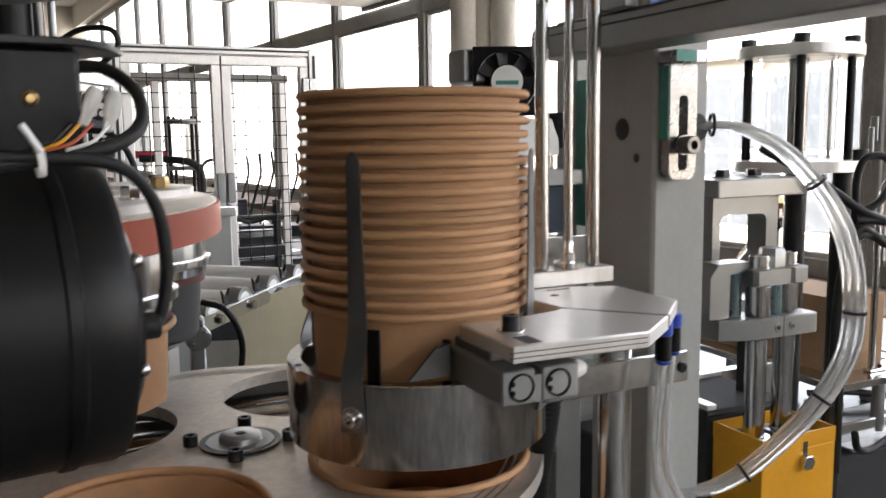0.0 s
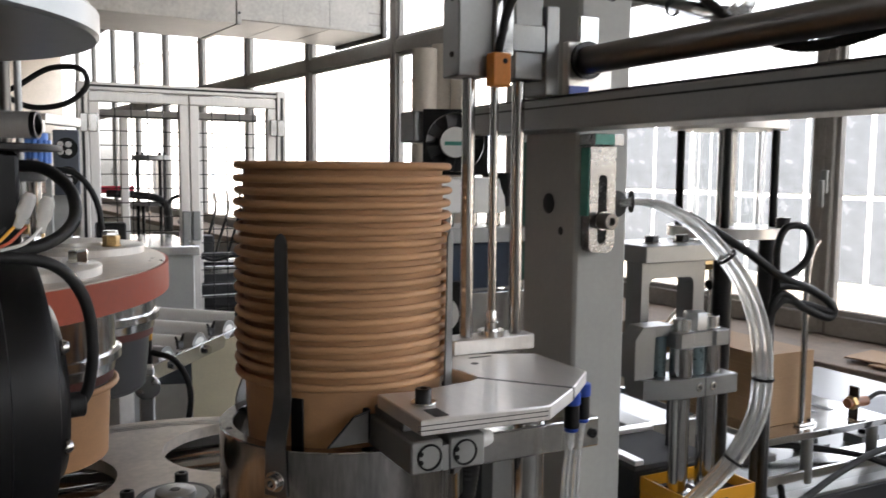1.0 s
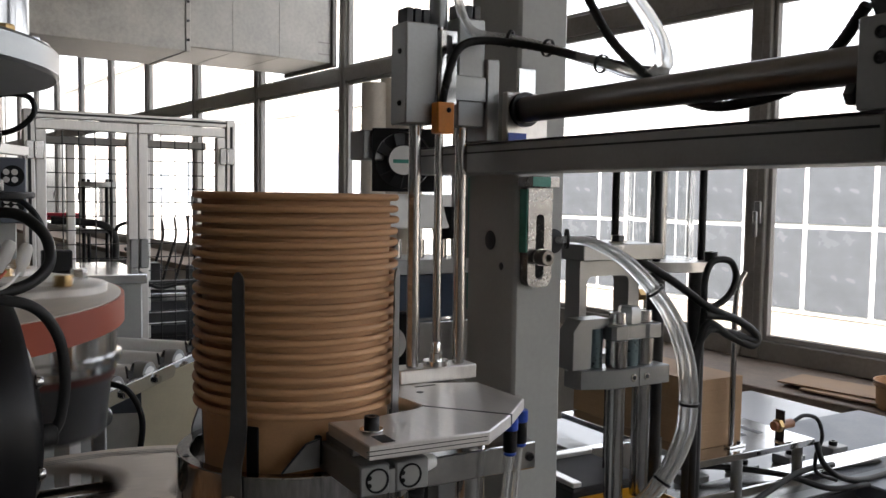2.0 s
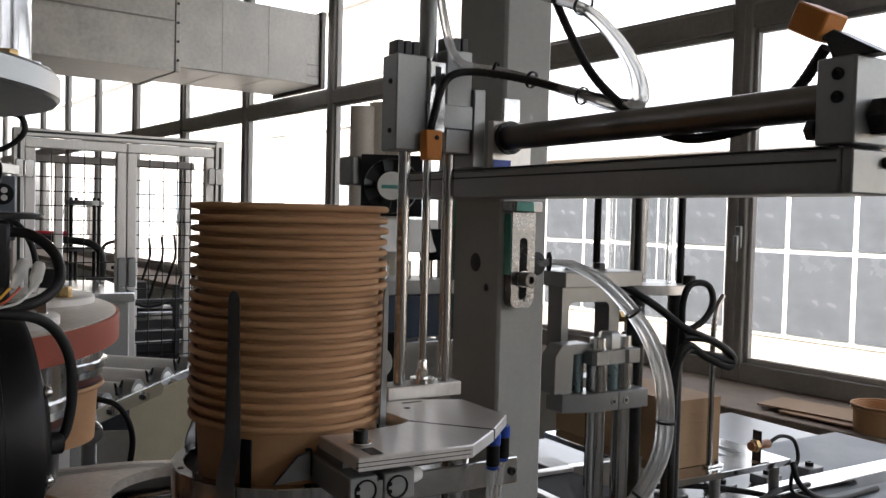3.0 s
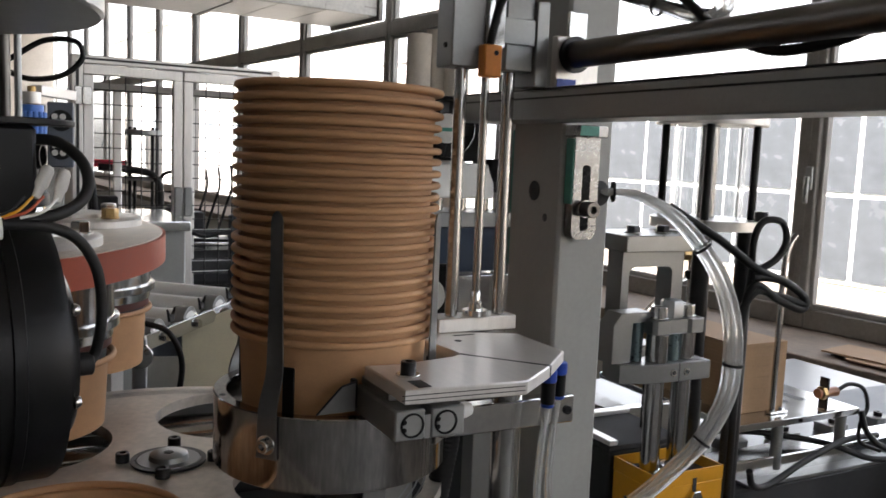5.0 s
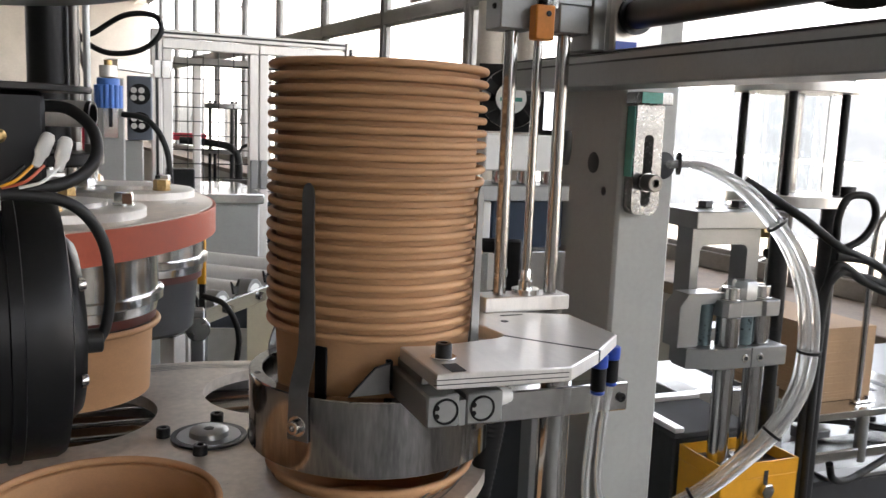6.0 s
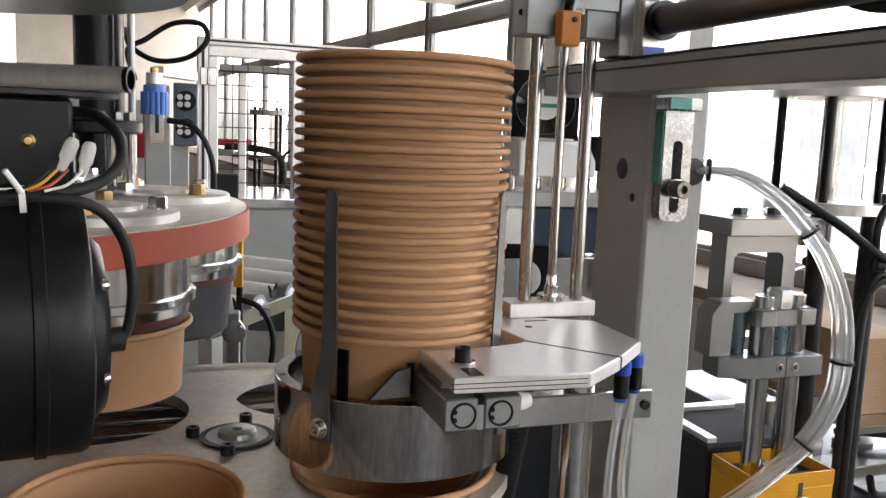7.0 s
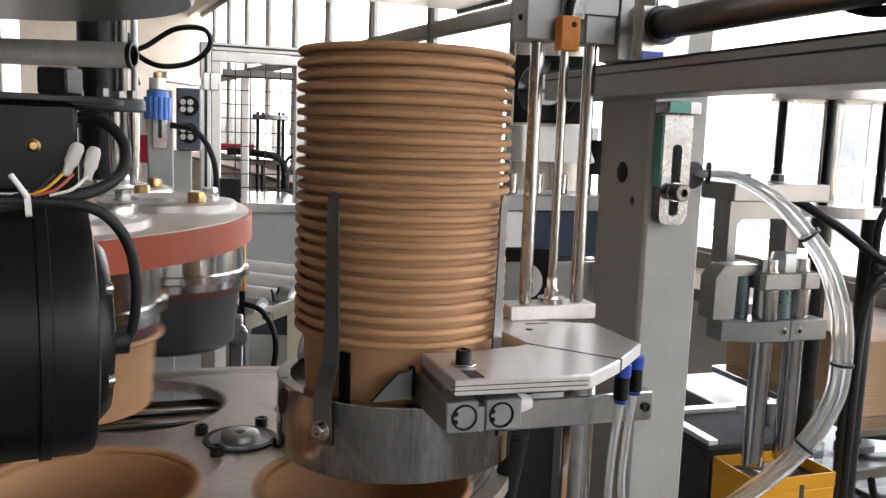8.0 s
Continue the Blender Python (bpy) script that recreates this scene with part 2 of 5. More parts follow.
# ---- the hall ----
def hall():
    floor = box(-6, -0.2, -0.1, 14, 6.4, 0.0, 0)
    tagged(link("floor", floor, CONCRETE, m=WALL.copy()), "grey concrete factory floor", "floor", kind="structure")
    tagged(link("ceiling", box(-6, -0.2, 3.3, 14, 6.4, 3.4, 0), PLASTER, m=WALL.copy()), "plain cream ceiling", "ceiling", kind="structure")
    tagged(link("wall_far", box(13.8, -0.2, 0, 14, 6.4, 3.3, 0), PLASTER, m=WALL.copy()), "plain cream end wall", "wall", kind="structure")
    # unseen end wall; its opening is added to let in light from behind right
    bm = box(-6, -0.2, 0, -5.8, 6.4, 0.9, 0)
    box(-6, -0.2, 2.9, -5.8, 6.4, 3.3, 0, bm)
    edge = -0.2
    for y0 in (0.7,):
        box(-6, edge, 0.9, -5.8, y0, 2.9, 0, bm)
        edge = y0 + 1.5
    box(-6, edge, 0.9, -5.8, 6.4, 2.9, 0, bm)
    tagged(link("wall_near", bm, PLASTER, m=WALL.copy()), "unseen cream end wall with an opening added for daylight", "wall", kind="structure")
    # window wall: solid below and above, with openings between posts
    bm = box(-5.8, -0.2, 0, 13.8, 0.0, 0.66, 0)
    box(-5.8, -0.2, 2.95, 13.8, 0.0, 3.3, 0, bm)
    tagged(link("wall_window_side", bm, PLASTER, m=WALL.copy()), "cream plastered wall below and above a row of windows", "wall", kind="structure")
    # unseen closing wall, its grey chosen to keep the stack's left side dark
    tagged(link("wall_opposite", box(-5.8, 6.2, 0, 13.8, 6.4, 3.3, 0), UNSEEN_WALL_GREY, m=WALL.copy()), "unseen plain wall, dark grey to cut bounced light", "wall", kind="structure")
    tagged(link("window_ledge", box(-5.8, -0.2, 0.6605, 13.8, 0.26, 0.70, 0.003), STONE, m=WALL.copy()), "worn brown stone window ledge", "window ledge", kind="structure")
    posts = (-5.0, -3.74, -2.48, -1.22, 0.06, 1.36, 2.66, 3.80, 4.95, 6.12, 7.29, 8.46, 9.63, 10.80, 11.97, 13.14)
    for k, (s, nxt) in enumerate(zip(posts, posts[1:])):
        step = nxt - s
        w = thing("window_%d" % (k + 1), WALL @ pose(s, -0.12, 0.70), "tall grey-framed factory window with a transom", "window", kind="structure")
        part("window_frame", box(-0.033, -0.03, 0, 0.033, 0.03, 2.25, 0.004), FRAME_GREY, w)
        part("post_bead", box(-0.010, 0.0302, 0.02, 0.010, 0.035, 2.23, 0.002), FRAME_GREY, w)
        for nm, z0, z1 in (("transom", 1.105, 1.180), ("sill_rail", 0.0, 0.06), ("top_rail", 2.19, 2.25)):
            part(nm, box(0.033, -0.028, z0, step - 0.033, 0.028, z1, 0.003), FRAME_GREY, w)
        for z0, z1 in ((0.06, 1.105), (1.18, 2.19)):
            sash = bmesh.new()
            for a, b, c, d in ((0.033, z0, 0.047, z1), (step - 0.047, z0, step - 0.033, z1), (0.047, z0, step - 0.047, z0 + 0.016), (0.047, z1 - 0.016, step - 0.047, z1)):
                box(a, -0.012, b, c, 0.012, d, 0.002, sash)
            part("sash", sash, SASH, w)
            p = part("pane", box(0.047, -0.003, z0 + 0.016, step - 0.047, 0.003, z1 - 0.016, 0), GLASS, w)
            p.visible_shadow = False
        hb = box(-0.030, 0.0355, 0.42, -0.008, 0.047, 0.49, 0.003)
        box(-0.026, 0.047, 0.38, -0.012, 0.060, 0.46, 0.003, hb)
        part("handle", hb, ALU_DULL, w)
    # the building across the yard
    b = thing("yard_building", WALL @ pose(0, -5.0, -0.6), "pale building across the yard with dark glazed window bands", "building")
    part("wall", box(-12, -0.3, 0, 7.2, 0, 2.5, 0), FACADE, b)
    part("roof_edge", box(-12, -0.3, 2.5004, 7.2, 0.12, 2.62, 0.01), OUT_WHITE, b)
    pane = None
    for i in range(-8, 11):
        for z0, tall in ((0.80, 0.74), (1.585, 0.72)):
            if pane is None:
                pane = part("window", box(0.025, 0.0, 0.0, 0.610, 0.02, 1.0, 0), DARK_GLASS, b)
                o = pane
            else:
                o = pane.copy()
                scene.collection.objects.link(o)
            o.location, o.scale = (i * 0.635 + 0.282, 0.005, z0), (1, 1, tall)
    part("window_band", box(-5, 0.0, 0.76, 7.2, 0.012, 2.36, 0), OUT_WHITE, b)
    a = thing("yard_annex", WALL @ pose(7.3, -5.0, -0.6), "tall pale rendered building across the yard with small windows", "building")
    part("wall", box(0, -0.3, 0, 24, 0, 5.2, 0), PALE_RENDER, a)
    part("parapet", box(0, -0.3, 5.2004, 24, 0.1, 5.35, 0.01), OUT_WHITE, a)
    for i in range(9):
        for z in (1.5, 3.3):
            w = part("window", box(0.9 + 2.4 * i, 0.0, z, 1.9 + 2.4 * i, 0.03, z + 1.0, 0.005), SKY_TONED_GLASS, a)
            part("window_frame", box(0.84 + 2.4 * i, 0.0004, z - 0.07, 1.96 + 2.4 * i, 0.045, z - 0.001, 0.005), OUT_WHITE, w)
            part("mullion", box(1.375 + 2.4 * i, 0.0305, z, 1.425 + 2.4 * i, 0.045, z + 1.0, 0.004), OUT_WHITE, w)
    tagged(link("ground", box(-60, -60, -0.62, 60, -0.2, -0.6, 0), CONCRETE, m=WALL.copy()), "pale concrete yard outside", "ground", kind="structure")


hall()


def duct():
    d = thing("air_duct", WALL @ pose(2.57, 0.0, 1.885), "large galvanised sheet-metal air duct with a flanged joint", "air duct")
    part("trunk", box(0, 0.025, 0, 0.55, 0.79, 0.375, 0.004), DUCT, d)
    part("trunk", box(-0.012, 0.815, -0.022, 0.55, 4.2, 0.375, 0.004), DUCT, d)
    part("flange", box(-0.016, 0.790, -0.026, 0.56, 0.8148, 0.385, 0.003), DUCT, d)
    part("wall_collar", box(-0.02, 0.0, -0.02, 0.57, 0.0248, 0.39, 0.003), FRAME_GREY, d, "dirty grey collar against the window frame")
    for y in (0.32, 0.57, 1.5, 2.4):
        part("seam", box(-0.0138 if y > 0.8 else -0.0018, y, -0.0238 if y > 0.8 else -0.0018, 0.5515, y + 0.003, 0.3765, 0.0004), DUCT, d)
    part("drip_edge", box(-0.018, 0.816, 0.215, -0.0125, 4.2, 0.223, 0.001), FRAME_GREY, d)
    for z in (0.03, 0.12, 0.21, 0.30):
        part("flange_bolt", hexhead(0.007, 0.006, m=pose(-0.0162, 0.803, z, 0, -90, 0)), OXIDE, d)
    for z in (0.04, 0.10):
        part("stain_strip", box(-0.0015, 0.03, z, -0.0002, 0.10, z + 0.006, 0), FRAME_GREY, d)


duct()


def fence():
    f = thing("safety_fence", pose(-0.37, 2.61, 0, 0, 0, 27), "aluminium profile guard fence with two wire-mesh doors", "fence")
    z1 = 1.41
    for x in (-0.016, -0.572):
        part("post", box(x - 0.014, -0.02, 0, x + 0.014, 0.02, z1, 0.002), ALU, f)
        part("slot", box(x - 0.004, -0.0215, 0.02, x + 0.004, -0.019, z1 - 0.02, 0), OXIDE, f)
    part("rail", box(-0.557, -0.02, z1 - 0.022, -0.031, 0.02, z1, 0.002), ALU, f)
    part("slot", box(-0.557, -0.0215, z1 - 0.013, -0.031, -0.019, z1 - 0.007, 0), OXIDE, f)
    for x0, x1 in ((-0.556, -0.2900), (-0.2870, -0.032)):
        door = part("door", box(x0, -0.015, z1 - 0.052, x1, 0.015, z1 - 0.025, 0.002), ALU, f)
        for a in (x0, x1 - 0.026):
            part("stile", box(a, -0.015, 0.1, a + 0.026, 0.015, z1 - 0.0525, 0.002), ALU, door)
        part("bottom_rail", box(x0 + 0.026, -0.015, 0.1, x1 - 0.026, 0.015, 0.13, 0.002), ALU, door)
        wires = bmesh.new()
        n = 5
        for i in range(1, n):
            x = x0 + 0.026 + (x1 - x0 - 0.052) * i / n
            bar((x, 0, 0.13), (x, 0, z1 - 0.052), 0.0017, 6, wires)
        z = 0.16
        while z < z1 - 0.06:
            bar((x0 + 0.026, 0.002, z), (x1 - 0.026, 0.002, z), 0.0017, 6, wires)
            z += 0.040
        part("wire_mesh", wires, OXIDE, door)
    for x in (-0.558, -0.030):
        h = box(x - 0.022, -0.025, z1 - 0.135, x - 0.002, -0.0205, z1 - 0.085, 0.002)
        box(x + 0.002, -0.025, z1 - 0.135, x + 0.022, -0.0155, z1 - 0.085, 0.002, h)
        rod(0.004, z1 - 0.132, z1 - 0.088, 12, h, pose(x, -0.025, 0))
        part("hinge", h, CHROME, f)
    for x in (-0.3145, -0.2865):
        hb = box(x, -0.030, 0.97, x + 0.023, -0.0155, 1.055, 0.003)
        part("handle", hb, ALU_DULL, f)


fence()


# ---- the packing station ----
def at(p, q, z=0.0, turn=0.0):
    return MF @ pose(p, q, z, 0, 0, turn)


def column():
    c = thing("machine_column", at(0.207, 0.018), "grey painted rectangular steel machine column", "column")
    part("tube", box(0, 0, 0.05, 0.053, 0.080, 1.85, 0.003), PAINT, c)
    part("base_plate", box(-0.03, -0.03, 0, 0.083, 0.11, 0.0495, 0.002), PAINT, c)
    for nm, m, r in (("hole", pose(0.0, 0.040, 1.1535, 0, -90, 0), 0.0082), ("hole", pose(0.0, 0.0335 - 0.012, 1.131, 0, -90, 0), 0.003), ("hole", pose(0.0415, 0.0, 1.154, 90, 0, 0), 0.0105)):
        h = lathe([(0, 0.0004), (r, 0.0004), (r + 0.0006, 0.0)], 28, m=m)
        part(nm, h, DIM, c)


def slide_plate():
    s = thing("slotted_bracket", at(0.2245, 0.018, 1.115), "polished slotted steel bracket bolted to the column", "bracket")
    w, h = 0.0128, 0.086
    bm = bmesh.new()
    outer = [(-w, 0.006), (-w + 0.0018, 0.0018), (-w + 0.006, 0), (w - 0.006, 0), (w - 0.0018, 0.0018), (w, 0.006), (w, h), (-w, h)]
    slot = []
    for i in range(24):
        a = -2 * math.pi * i / 24
        slot.append((0.0045 * math.cos(a), 0.035 + 0.0045 * math.sin(a) + (0.024 if math.sin(a) > 0 else -0.024)))
    edges = []
    for loop in (outer, slot):
        vs = [bm.verts.new((x, -0.012, z)) for x, z in loop]
        edges += [bm.edges.new((vs[i], vs[(i + 1) % len(vs)])) for i in range(len(vs))]
    bmesh.ops.triangle_fill(bm, use_beauty=True, edges=edges, normal=(0, -1, 0))
    r = bmesh.ops.extrude_face_region(bm, geom=list(bm.faces))
    for v in [g for g in r["geom"] if isinstance(g, bmesh.types.BMVert)]:
        v.co.y = -0.0005
    part("plate", bm, GROUND_STEEL, s)
    part("edge_strip", box(-w - 0.0016, -0.0112, 0.030, -w - 0.0003, -0.0008, h - 0.001, 0.0003), GREEN, s, "teal paint run along the bracket edge")
    part("top_block", box(-w - 0.0035, -0.022, h + 0.0004, w, -0.0005, h + 0.010, 0.0008), GROUND_STEEL, s)
    part("paint_patch", box(-w - 0.0036, -0.0226, h + 0.0012, w * 0.2, -0.0221, h + 0.0095, 0.0002), GREEN, s, "teal paint left on the block")
    part("washer", rod(0.0078, 0, 0.0015, 24, m=pose(0.0, -0.0122, 0.026, 90, 0, 0)), STEEL, s)
    part("bolt", cap_screw(0.0068, 0.011, m=pose(0.0, -0.0138, 0.026, 90, 0, 0)), DARK_STEEL, s)


def beam():
    b = thing("linear_beam", at(0.165, 0, 1.2125), "grey anodised horizontal beam with a guide groove", "beam")
    part("profile", box(0, -0.345, 0, 0.0415, 0.13, 0.0235, 0.0012), ALU_DULL, b)
    part("groove", box(-0.0006, -0.343, 0.0165, 0.002, 0.128, 0.0180, 0), OXIDE, b)
    part("cover_strip", box(0.001, -0.343, 0.0236, 0.040, 0.128, 0.0252, 0.0004), OXIDE, b)
    part("end_cap", box(0.0, -0.352, 0.0, 0.0415, -0.3455, 0.0235, 0.001), ALU_DULL, b)
    part("end_screw", cap_screw(0.003, 0.003, m=pose(0.028, -0.352, 0.017, 90, 0, 0)), OXIDE, b)
    block = part("end_block", box(0.0, -0.352, 0.0255, 0.0415, -0.329, 0.071, 0.001), ALU_DULL, b)
    part("nut", hexhead(0.0105, 0.010, m=pose(0.019, -0.3525, 0.040, 90, 0, 0)), OXIDE, block)
    part("spacer", rod(0.0068, 0, 0.008, m=pose(0.019, -0.362, 0.040, 90, 0, 0)), STEEL, block)
    for z in (0.050, 0.062):
        part("screw", cap_screw(0.0032, 0.002, m=pose(-0.0, -0.342, z, 0, -90, 0)), OXIDE, block)
    part("thrust_rod", bar((0.019, -0.329, 0.051), (0.019, -0.008, 0.051), 0.0103, 32), DARK_STEEL, b)
    part("bearing", lathe([(0.0105, 0), (0.0140, 0), (0.0140, 0.004), (0.0105, 0.004)], 32, m=pose(0.019, -0.0225, 0.051, 90, 0, 0), closed=True), OXIDE, b)
    part("stop_nut", hexhead(0.006, 0.006, m=pose(0.004, -0.329, 0.034, 90, 0, 180)), OXIDE, block)
    # limit switch on top of the end block
    sw = thing("limit_switch", at(0.178, -0.343, 1.2838), "orange limit switch on a bent black bracket", "sensor")
    part("bracket", prism([(-0.018, 0), (0.010, 0), (0.010, 0.003), (0.016, 0.014), (0.010, 0.016), (-0.004, 0.008)], -0.006, 0.006, m=pose(0, 0, 0, 90, 0, 90)), OXIDE, sw)
    part("body", box(-0.009, -0.011, -0.008, 0.009, 0.011, 0.008, 0.001), ORANGE, sw, m=pose(0.0, 0.024, 0.0225, 28, 0, 0))
    part("arm", box(-0.005, -0.012, -0.0015, 0.005, 0.014, 0.0015, 0.0005), OXIDE, sw, m=pose(0.0, 0.014, 0.0115, 28, 0, 0))


def lift_slide():
    s = thing("lifting_slide", at(0.123, 0.008, 1.043), "vertical slide with three chromed rods on a foot block", "slide unit")
    foot = part("foot_block", box(-0.037, -0.009, 0.0, 0.034, 0.014, 0.0115, 0.0008), ALU, s)
    for x, r, z1 in ((-0.022, 0.0050, 0.213), (0.0, 0.0034, 0.40), (0.021, 0.0050, 0.213)):
        part("rod", rod(r, 0.0117, z1, 20, m=pose(x, 0, 0)), CHROME, s)
    nut = lathe([(0, 0.0117), (0.0105, 0.0117), (0.0105, 0.016), (0.0055, 0.016), (0.0055, 0.022), (0.0042, 0.0225), (0.0042, 0.030), (0.003, 0.032)], 24, m=pose(0, 0, 0))
    part("coupling", nut, STEEL, s)
    for x0, x1, zt in ((-0.037, -0.009, 0.284), (0.010, 0.035, 0.292)):
        blk = part("guide_block", box(x0, -0.012, 0.206, x1, 0.014, zt, 0.001), ALU_DULL, s)
        for k in range(3):
            part("stop_pad", box(x0 + 0.003 + k * 0.0075, -0.006, zt + 0.0002, x0 + 0.009 + k * 0.0075, 0.010, zt + 0.012, 0.0006), GREY_CORE, blk)
        for z in (0.222, 0.262):
            part("screw", cap_screw(0.0022, 0.0016, m=pose(x0, -0.002, z, 0, -90, 0)), OXIDE, blk)
    # slotted sensor strap between the blocks
    part("strap", box(-0.0075, -0.0145, 0.222, 0.0075, -0.0125, 0.280, 0.0006), STEEL, s)
    part("strap_slot", box(-0.0025, -0.0149, 0.240, 0.0025, -0.0146, 0.276, 0), DIM, s)
    part("cross_plate", box(-0.009, -0.0145, 0.226, 0.035, -0.0122, 0.246, 0.0006), ALU_DULL, s)
    part("cylinder_body", rod(0.0075, 0.284, 0.42, 24, m=pose(0.0, 0.004, 0)), ALU_DULL, s)
    sn = thing("proximity_sensor", at(0.114, -0.011, 1.2415), "small orange proximity sensor on a cable", "sensor")
    part("body", box(-0.0075, -0.0075, 0, 0.0075, 0.0035, 0.024, 0.001), ORANGE, sn)
    part("lens", rod(0.002, 0, 0.0012, 16, m=pose(0.002, -0.0075, 0.018, 90, 0, 0)), OXIDE, sn)
    part("cable", hose([(0.0, -0.001, 0.024), (0.002, -0.002, 0.036), (0.005, -0.006, 0.055), (0.012, -0.010, 0.068), (0.03, -0.014, 0.073), (0.055, -0.035, 0.069), (0.072, -0.08, 0.056), (0.082, -0.13, 0.042), (0.084, -0.15, 0.038)], 0.0030, 10, 14, ribs=0.14), RUBBER, sn)
    # carriage bracket beside the column
    cb = thing("carriage_bracket", at(0.160, 0.008, 1.238), "aluminium carriage bracket with a round bearing bore", "bracket")
    part("side_plate", box(-0.002, -0.016, 0.0, 0.010, 0.014, 0.066, 0.001), ALU_DULL, cb)
    part("face_plate", box(0.011, -0.026, 0.0, 0.052, -0.018, 0.040, 0.001), ALU, cb)
    part("slotted_strip", box(0.030, -0.014, 0.030, 0.048, -0.010, 0.062, 0.0008), STEEL, cb)
    part("blue_tab", box(0.012, -0.0268, 0.0004, 0.030, -0.0262, 0.007, 0), BLUE, cb)


def gripper():
    g = thing("clamp_plate", at(0, 0, 1.034), "flat aluminium clamp plate split by a narrow slot", "clamp plate")
    part("front_plate", prism([(-0.006, -0.139), (0.077, -0.143), (0.113, -0.115), (0.076, -0.074), (0.070, -0.066), (0.062, -0.072), (0.020, -0.080), (-0.006, -0.076)], 0, 0.009, bevel=0.0008), ALU, g)
    part("rear_plate", prism([(0.0775, -0.0725), (0.1145, -0.1135), (0.149, -0.080), (0.148, -0.017), (0.084, 0.010), (0.062, 0.004), (0.0715, -0.0645)], 0, 0.009, bevel=0.0008), ALU, g)
    part("slot", box(0.004, -0.136, 0.0091, 0.013, -0.120, 0.0093, 0), DIM, g)
    for z in (0.0028, 0.0056):
        part("edge_groove", box(-0.004, -0.00035, z, 0.0795, 0.0, z + 0.0005, 0), DIM, g, m=pose(-0.004, -0.1391, 0, 0, 0, -2.76))
    part("stop_slot", box(0.094, -0.012, 0.0091, 0.112, -0.0095, 0.0093, 0), DIM, g)
    part("dowel", rod(0.0028, 0.0091, 0.0094, 16, m=pose(0.089, -0.028, 0)), DIM, g)
    # dark strip added in the split, in place of the shade between the plates
    part("slot_shade_strip", prism([(0.0757, -0.0733), (0.1130, -0.1148), (0.1148, -0.1140), (0.0778, -0.0722), (0.0714, -0.0640), (0.0702, -0.0655)], 0.001, 0.0091, bevel=0), DIM, g)
    part("washer", rod(0.0078, 0.0094, 0.0106, 24, m=pose(0.010, -0.108, 0)), STEEL, g)
    part("bolt", cap_screw(0.005, 0.008, m=pose(0.010, -0.108, 0.0106)), OXIDE, g)
    # twin-bore cylinder below
    c = thing("twin_cylinder", at(-0.008, -0.130, 1.0085), "aluminium twin-bore pneumatic gripper cylinder", "pneumatic cylinder")
    part("body", box(0, 0, 0.0, 0.0205, 0.075, 0.0195, 0.0012), ALU_DULL, c)
    part("body", box(0.0245, 0, 0.0, 0.048, 0.075, 0.0195, 0.0012), ALU_DULL, c)
    part("web", box(0.0205, 0.001, 0.0, 0.0245, 0.075, 0.015, 0), ALU_DULL, c)
    for x in (0.0115, 0.0345):
        part("bore_rim", lathe([(0.0066, 0), (0.0078, 0), (0.0078, 0.0008), (0.0066, 0.0008)], 32, m=pose(x, -0.0002, 0.0097, 90, 0, 0), closed=True), BLACK, c)
        cap = part("bore_cap", rod(0.0064, 0, 0.0006, 32, m=pose(x, 0, 0.0097, 90, 0, 0)), ALU_DULL, c)
        for lug in (-0.0025, 0.0025):
            part("clip_lug", rod(0.0016, 0, 0.0012, 12, m=pose(x - 0.0055, -0.0002, 0.0097 + lug, 90, 0, 0)), BLACK, cap)
    part("pad", box(0.004, 0.02, 0.0197, 0.044, 0.072, 0.0253, 0.0006), ALU_DULL, c)
    part("port", lathe([(0, 0), (0.0055, 0), (0.0062, 0.003), (0.0055, 0.008), (0.004, 0.012), (0, 0.012)], 20, m=pose(0.0465, 0.012, 0.012, 0, 90, 0)), NYLON, c)
    part("jaw", prism([(-0.031, 0.0045), (-0.0145, 0.0215), (-0.0135, 0.0225), (-0.0045, 0.0243), (-0.0045, 0.0050)], -0.0008, 0.0008, None, 0.0003, pose(0, 0.0535, 0, 90, 0, 0)), STRAP, c, "thin three-cornered steel jaw")
    part("jaw_lip", bar((-0.031, 0.0527, 0.0048), (-0.0142, 0.0527, 0.0222), 0.0007, 8), OXIDE, c)
    part("jaw_lip", bar((-0.0142, 0.0527, 0.0222), (-0.0045, 0.0527, 0.0246), 0.0007, 8), OXIDE, c)
    part("jaw_block", box(-0.004, 0.060, 0.004, 0.0, 0.076, 0.024, 0.0008), BLACK, c)
    # push-in elbows and their clear tubes
    for dy, dz in ((0.0, 0.0), (0.010, 0.002)):
        e = thing("push_in_elbow", at(0.130 + dy * 1.6, -0.090 + dy, 1.018 + dz), "blue and black push-in air elbow with a clear tube", "air fitting")
        part("collar", rod(0.0058, 0.0, 0.009, 20, m=pose(0, 0, 0.006)), BLUE, e)
        part("body", rod(0.0052, -0.010, 0.006, 20), BLACK, e)
        part("ring", rod(0.0048, -0.0125, -0.0102, 20), BLUE, e)
        part("tube", hose([(0, 0, -0.012), (-0.004, 0.0, -0.05), (-0.004, -0.002, -0.09), (0.012, -0.01, -0.118), (0.05, -0.02, -0.135), (0.11, -0.03, -0.14)], 0.0028, 10, 8), CLEAR, e)
    h = thing("black_conduit", at(0, 0, 0), "black corrugated conduit hanging below the clamp", "conduit")
    part("sheath", hose([(0.085, -0.03, 1.0), (0.083, -0.03, 0.97), (0.078, -0.03, 0.94), (0.075, -0.025, 0.90), (0.076, -0.02, 0.82)], 0.0085, 12, 16, ribs=0.08), RUBBER, h)
    # post and tie bar that carry the plate
    p = thing("support_post", at(0.115, -0.06, 0.0), "round steel support post with a clamped tie bar", "post")
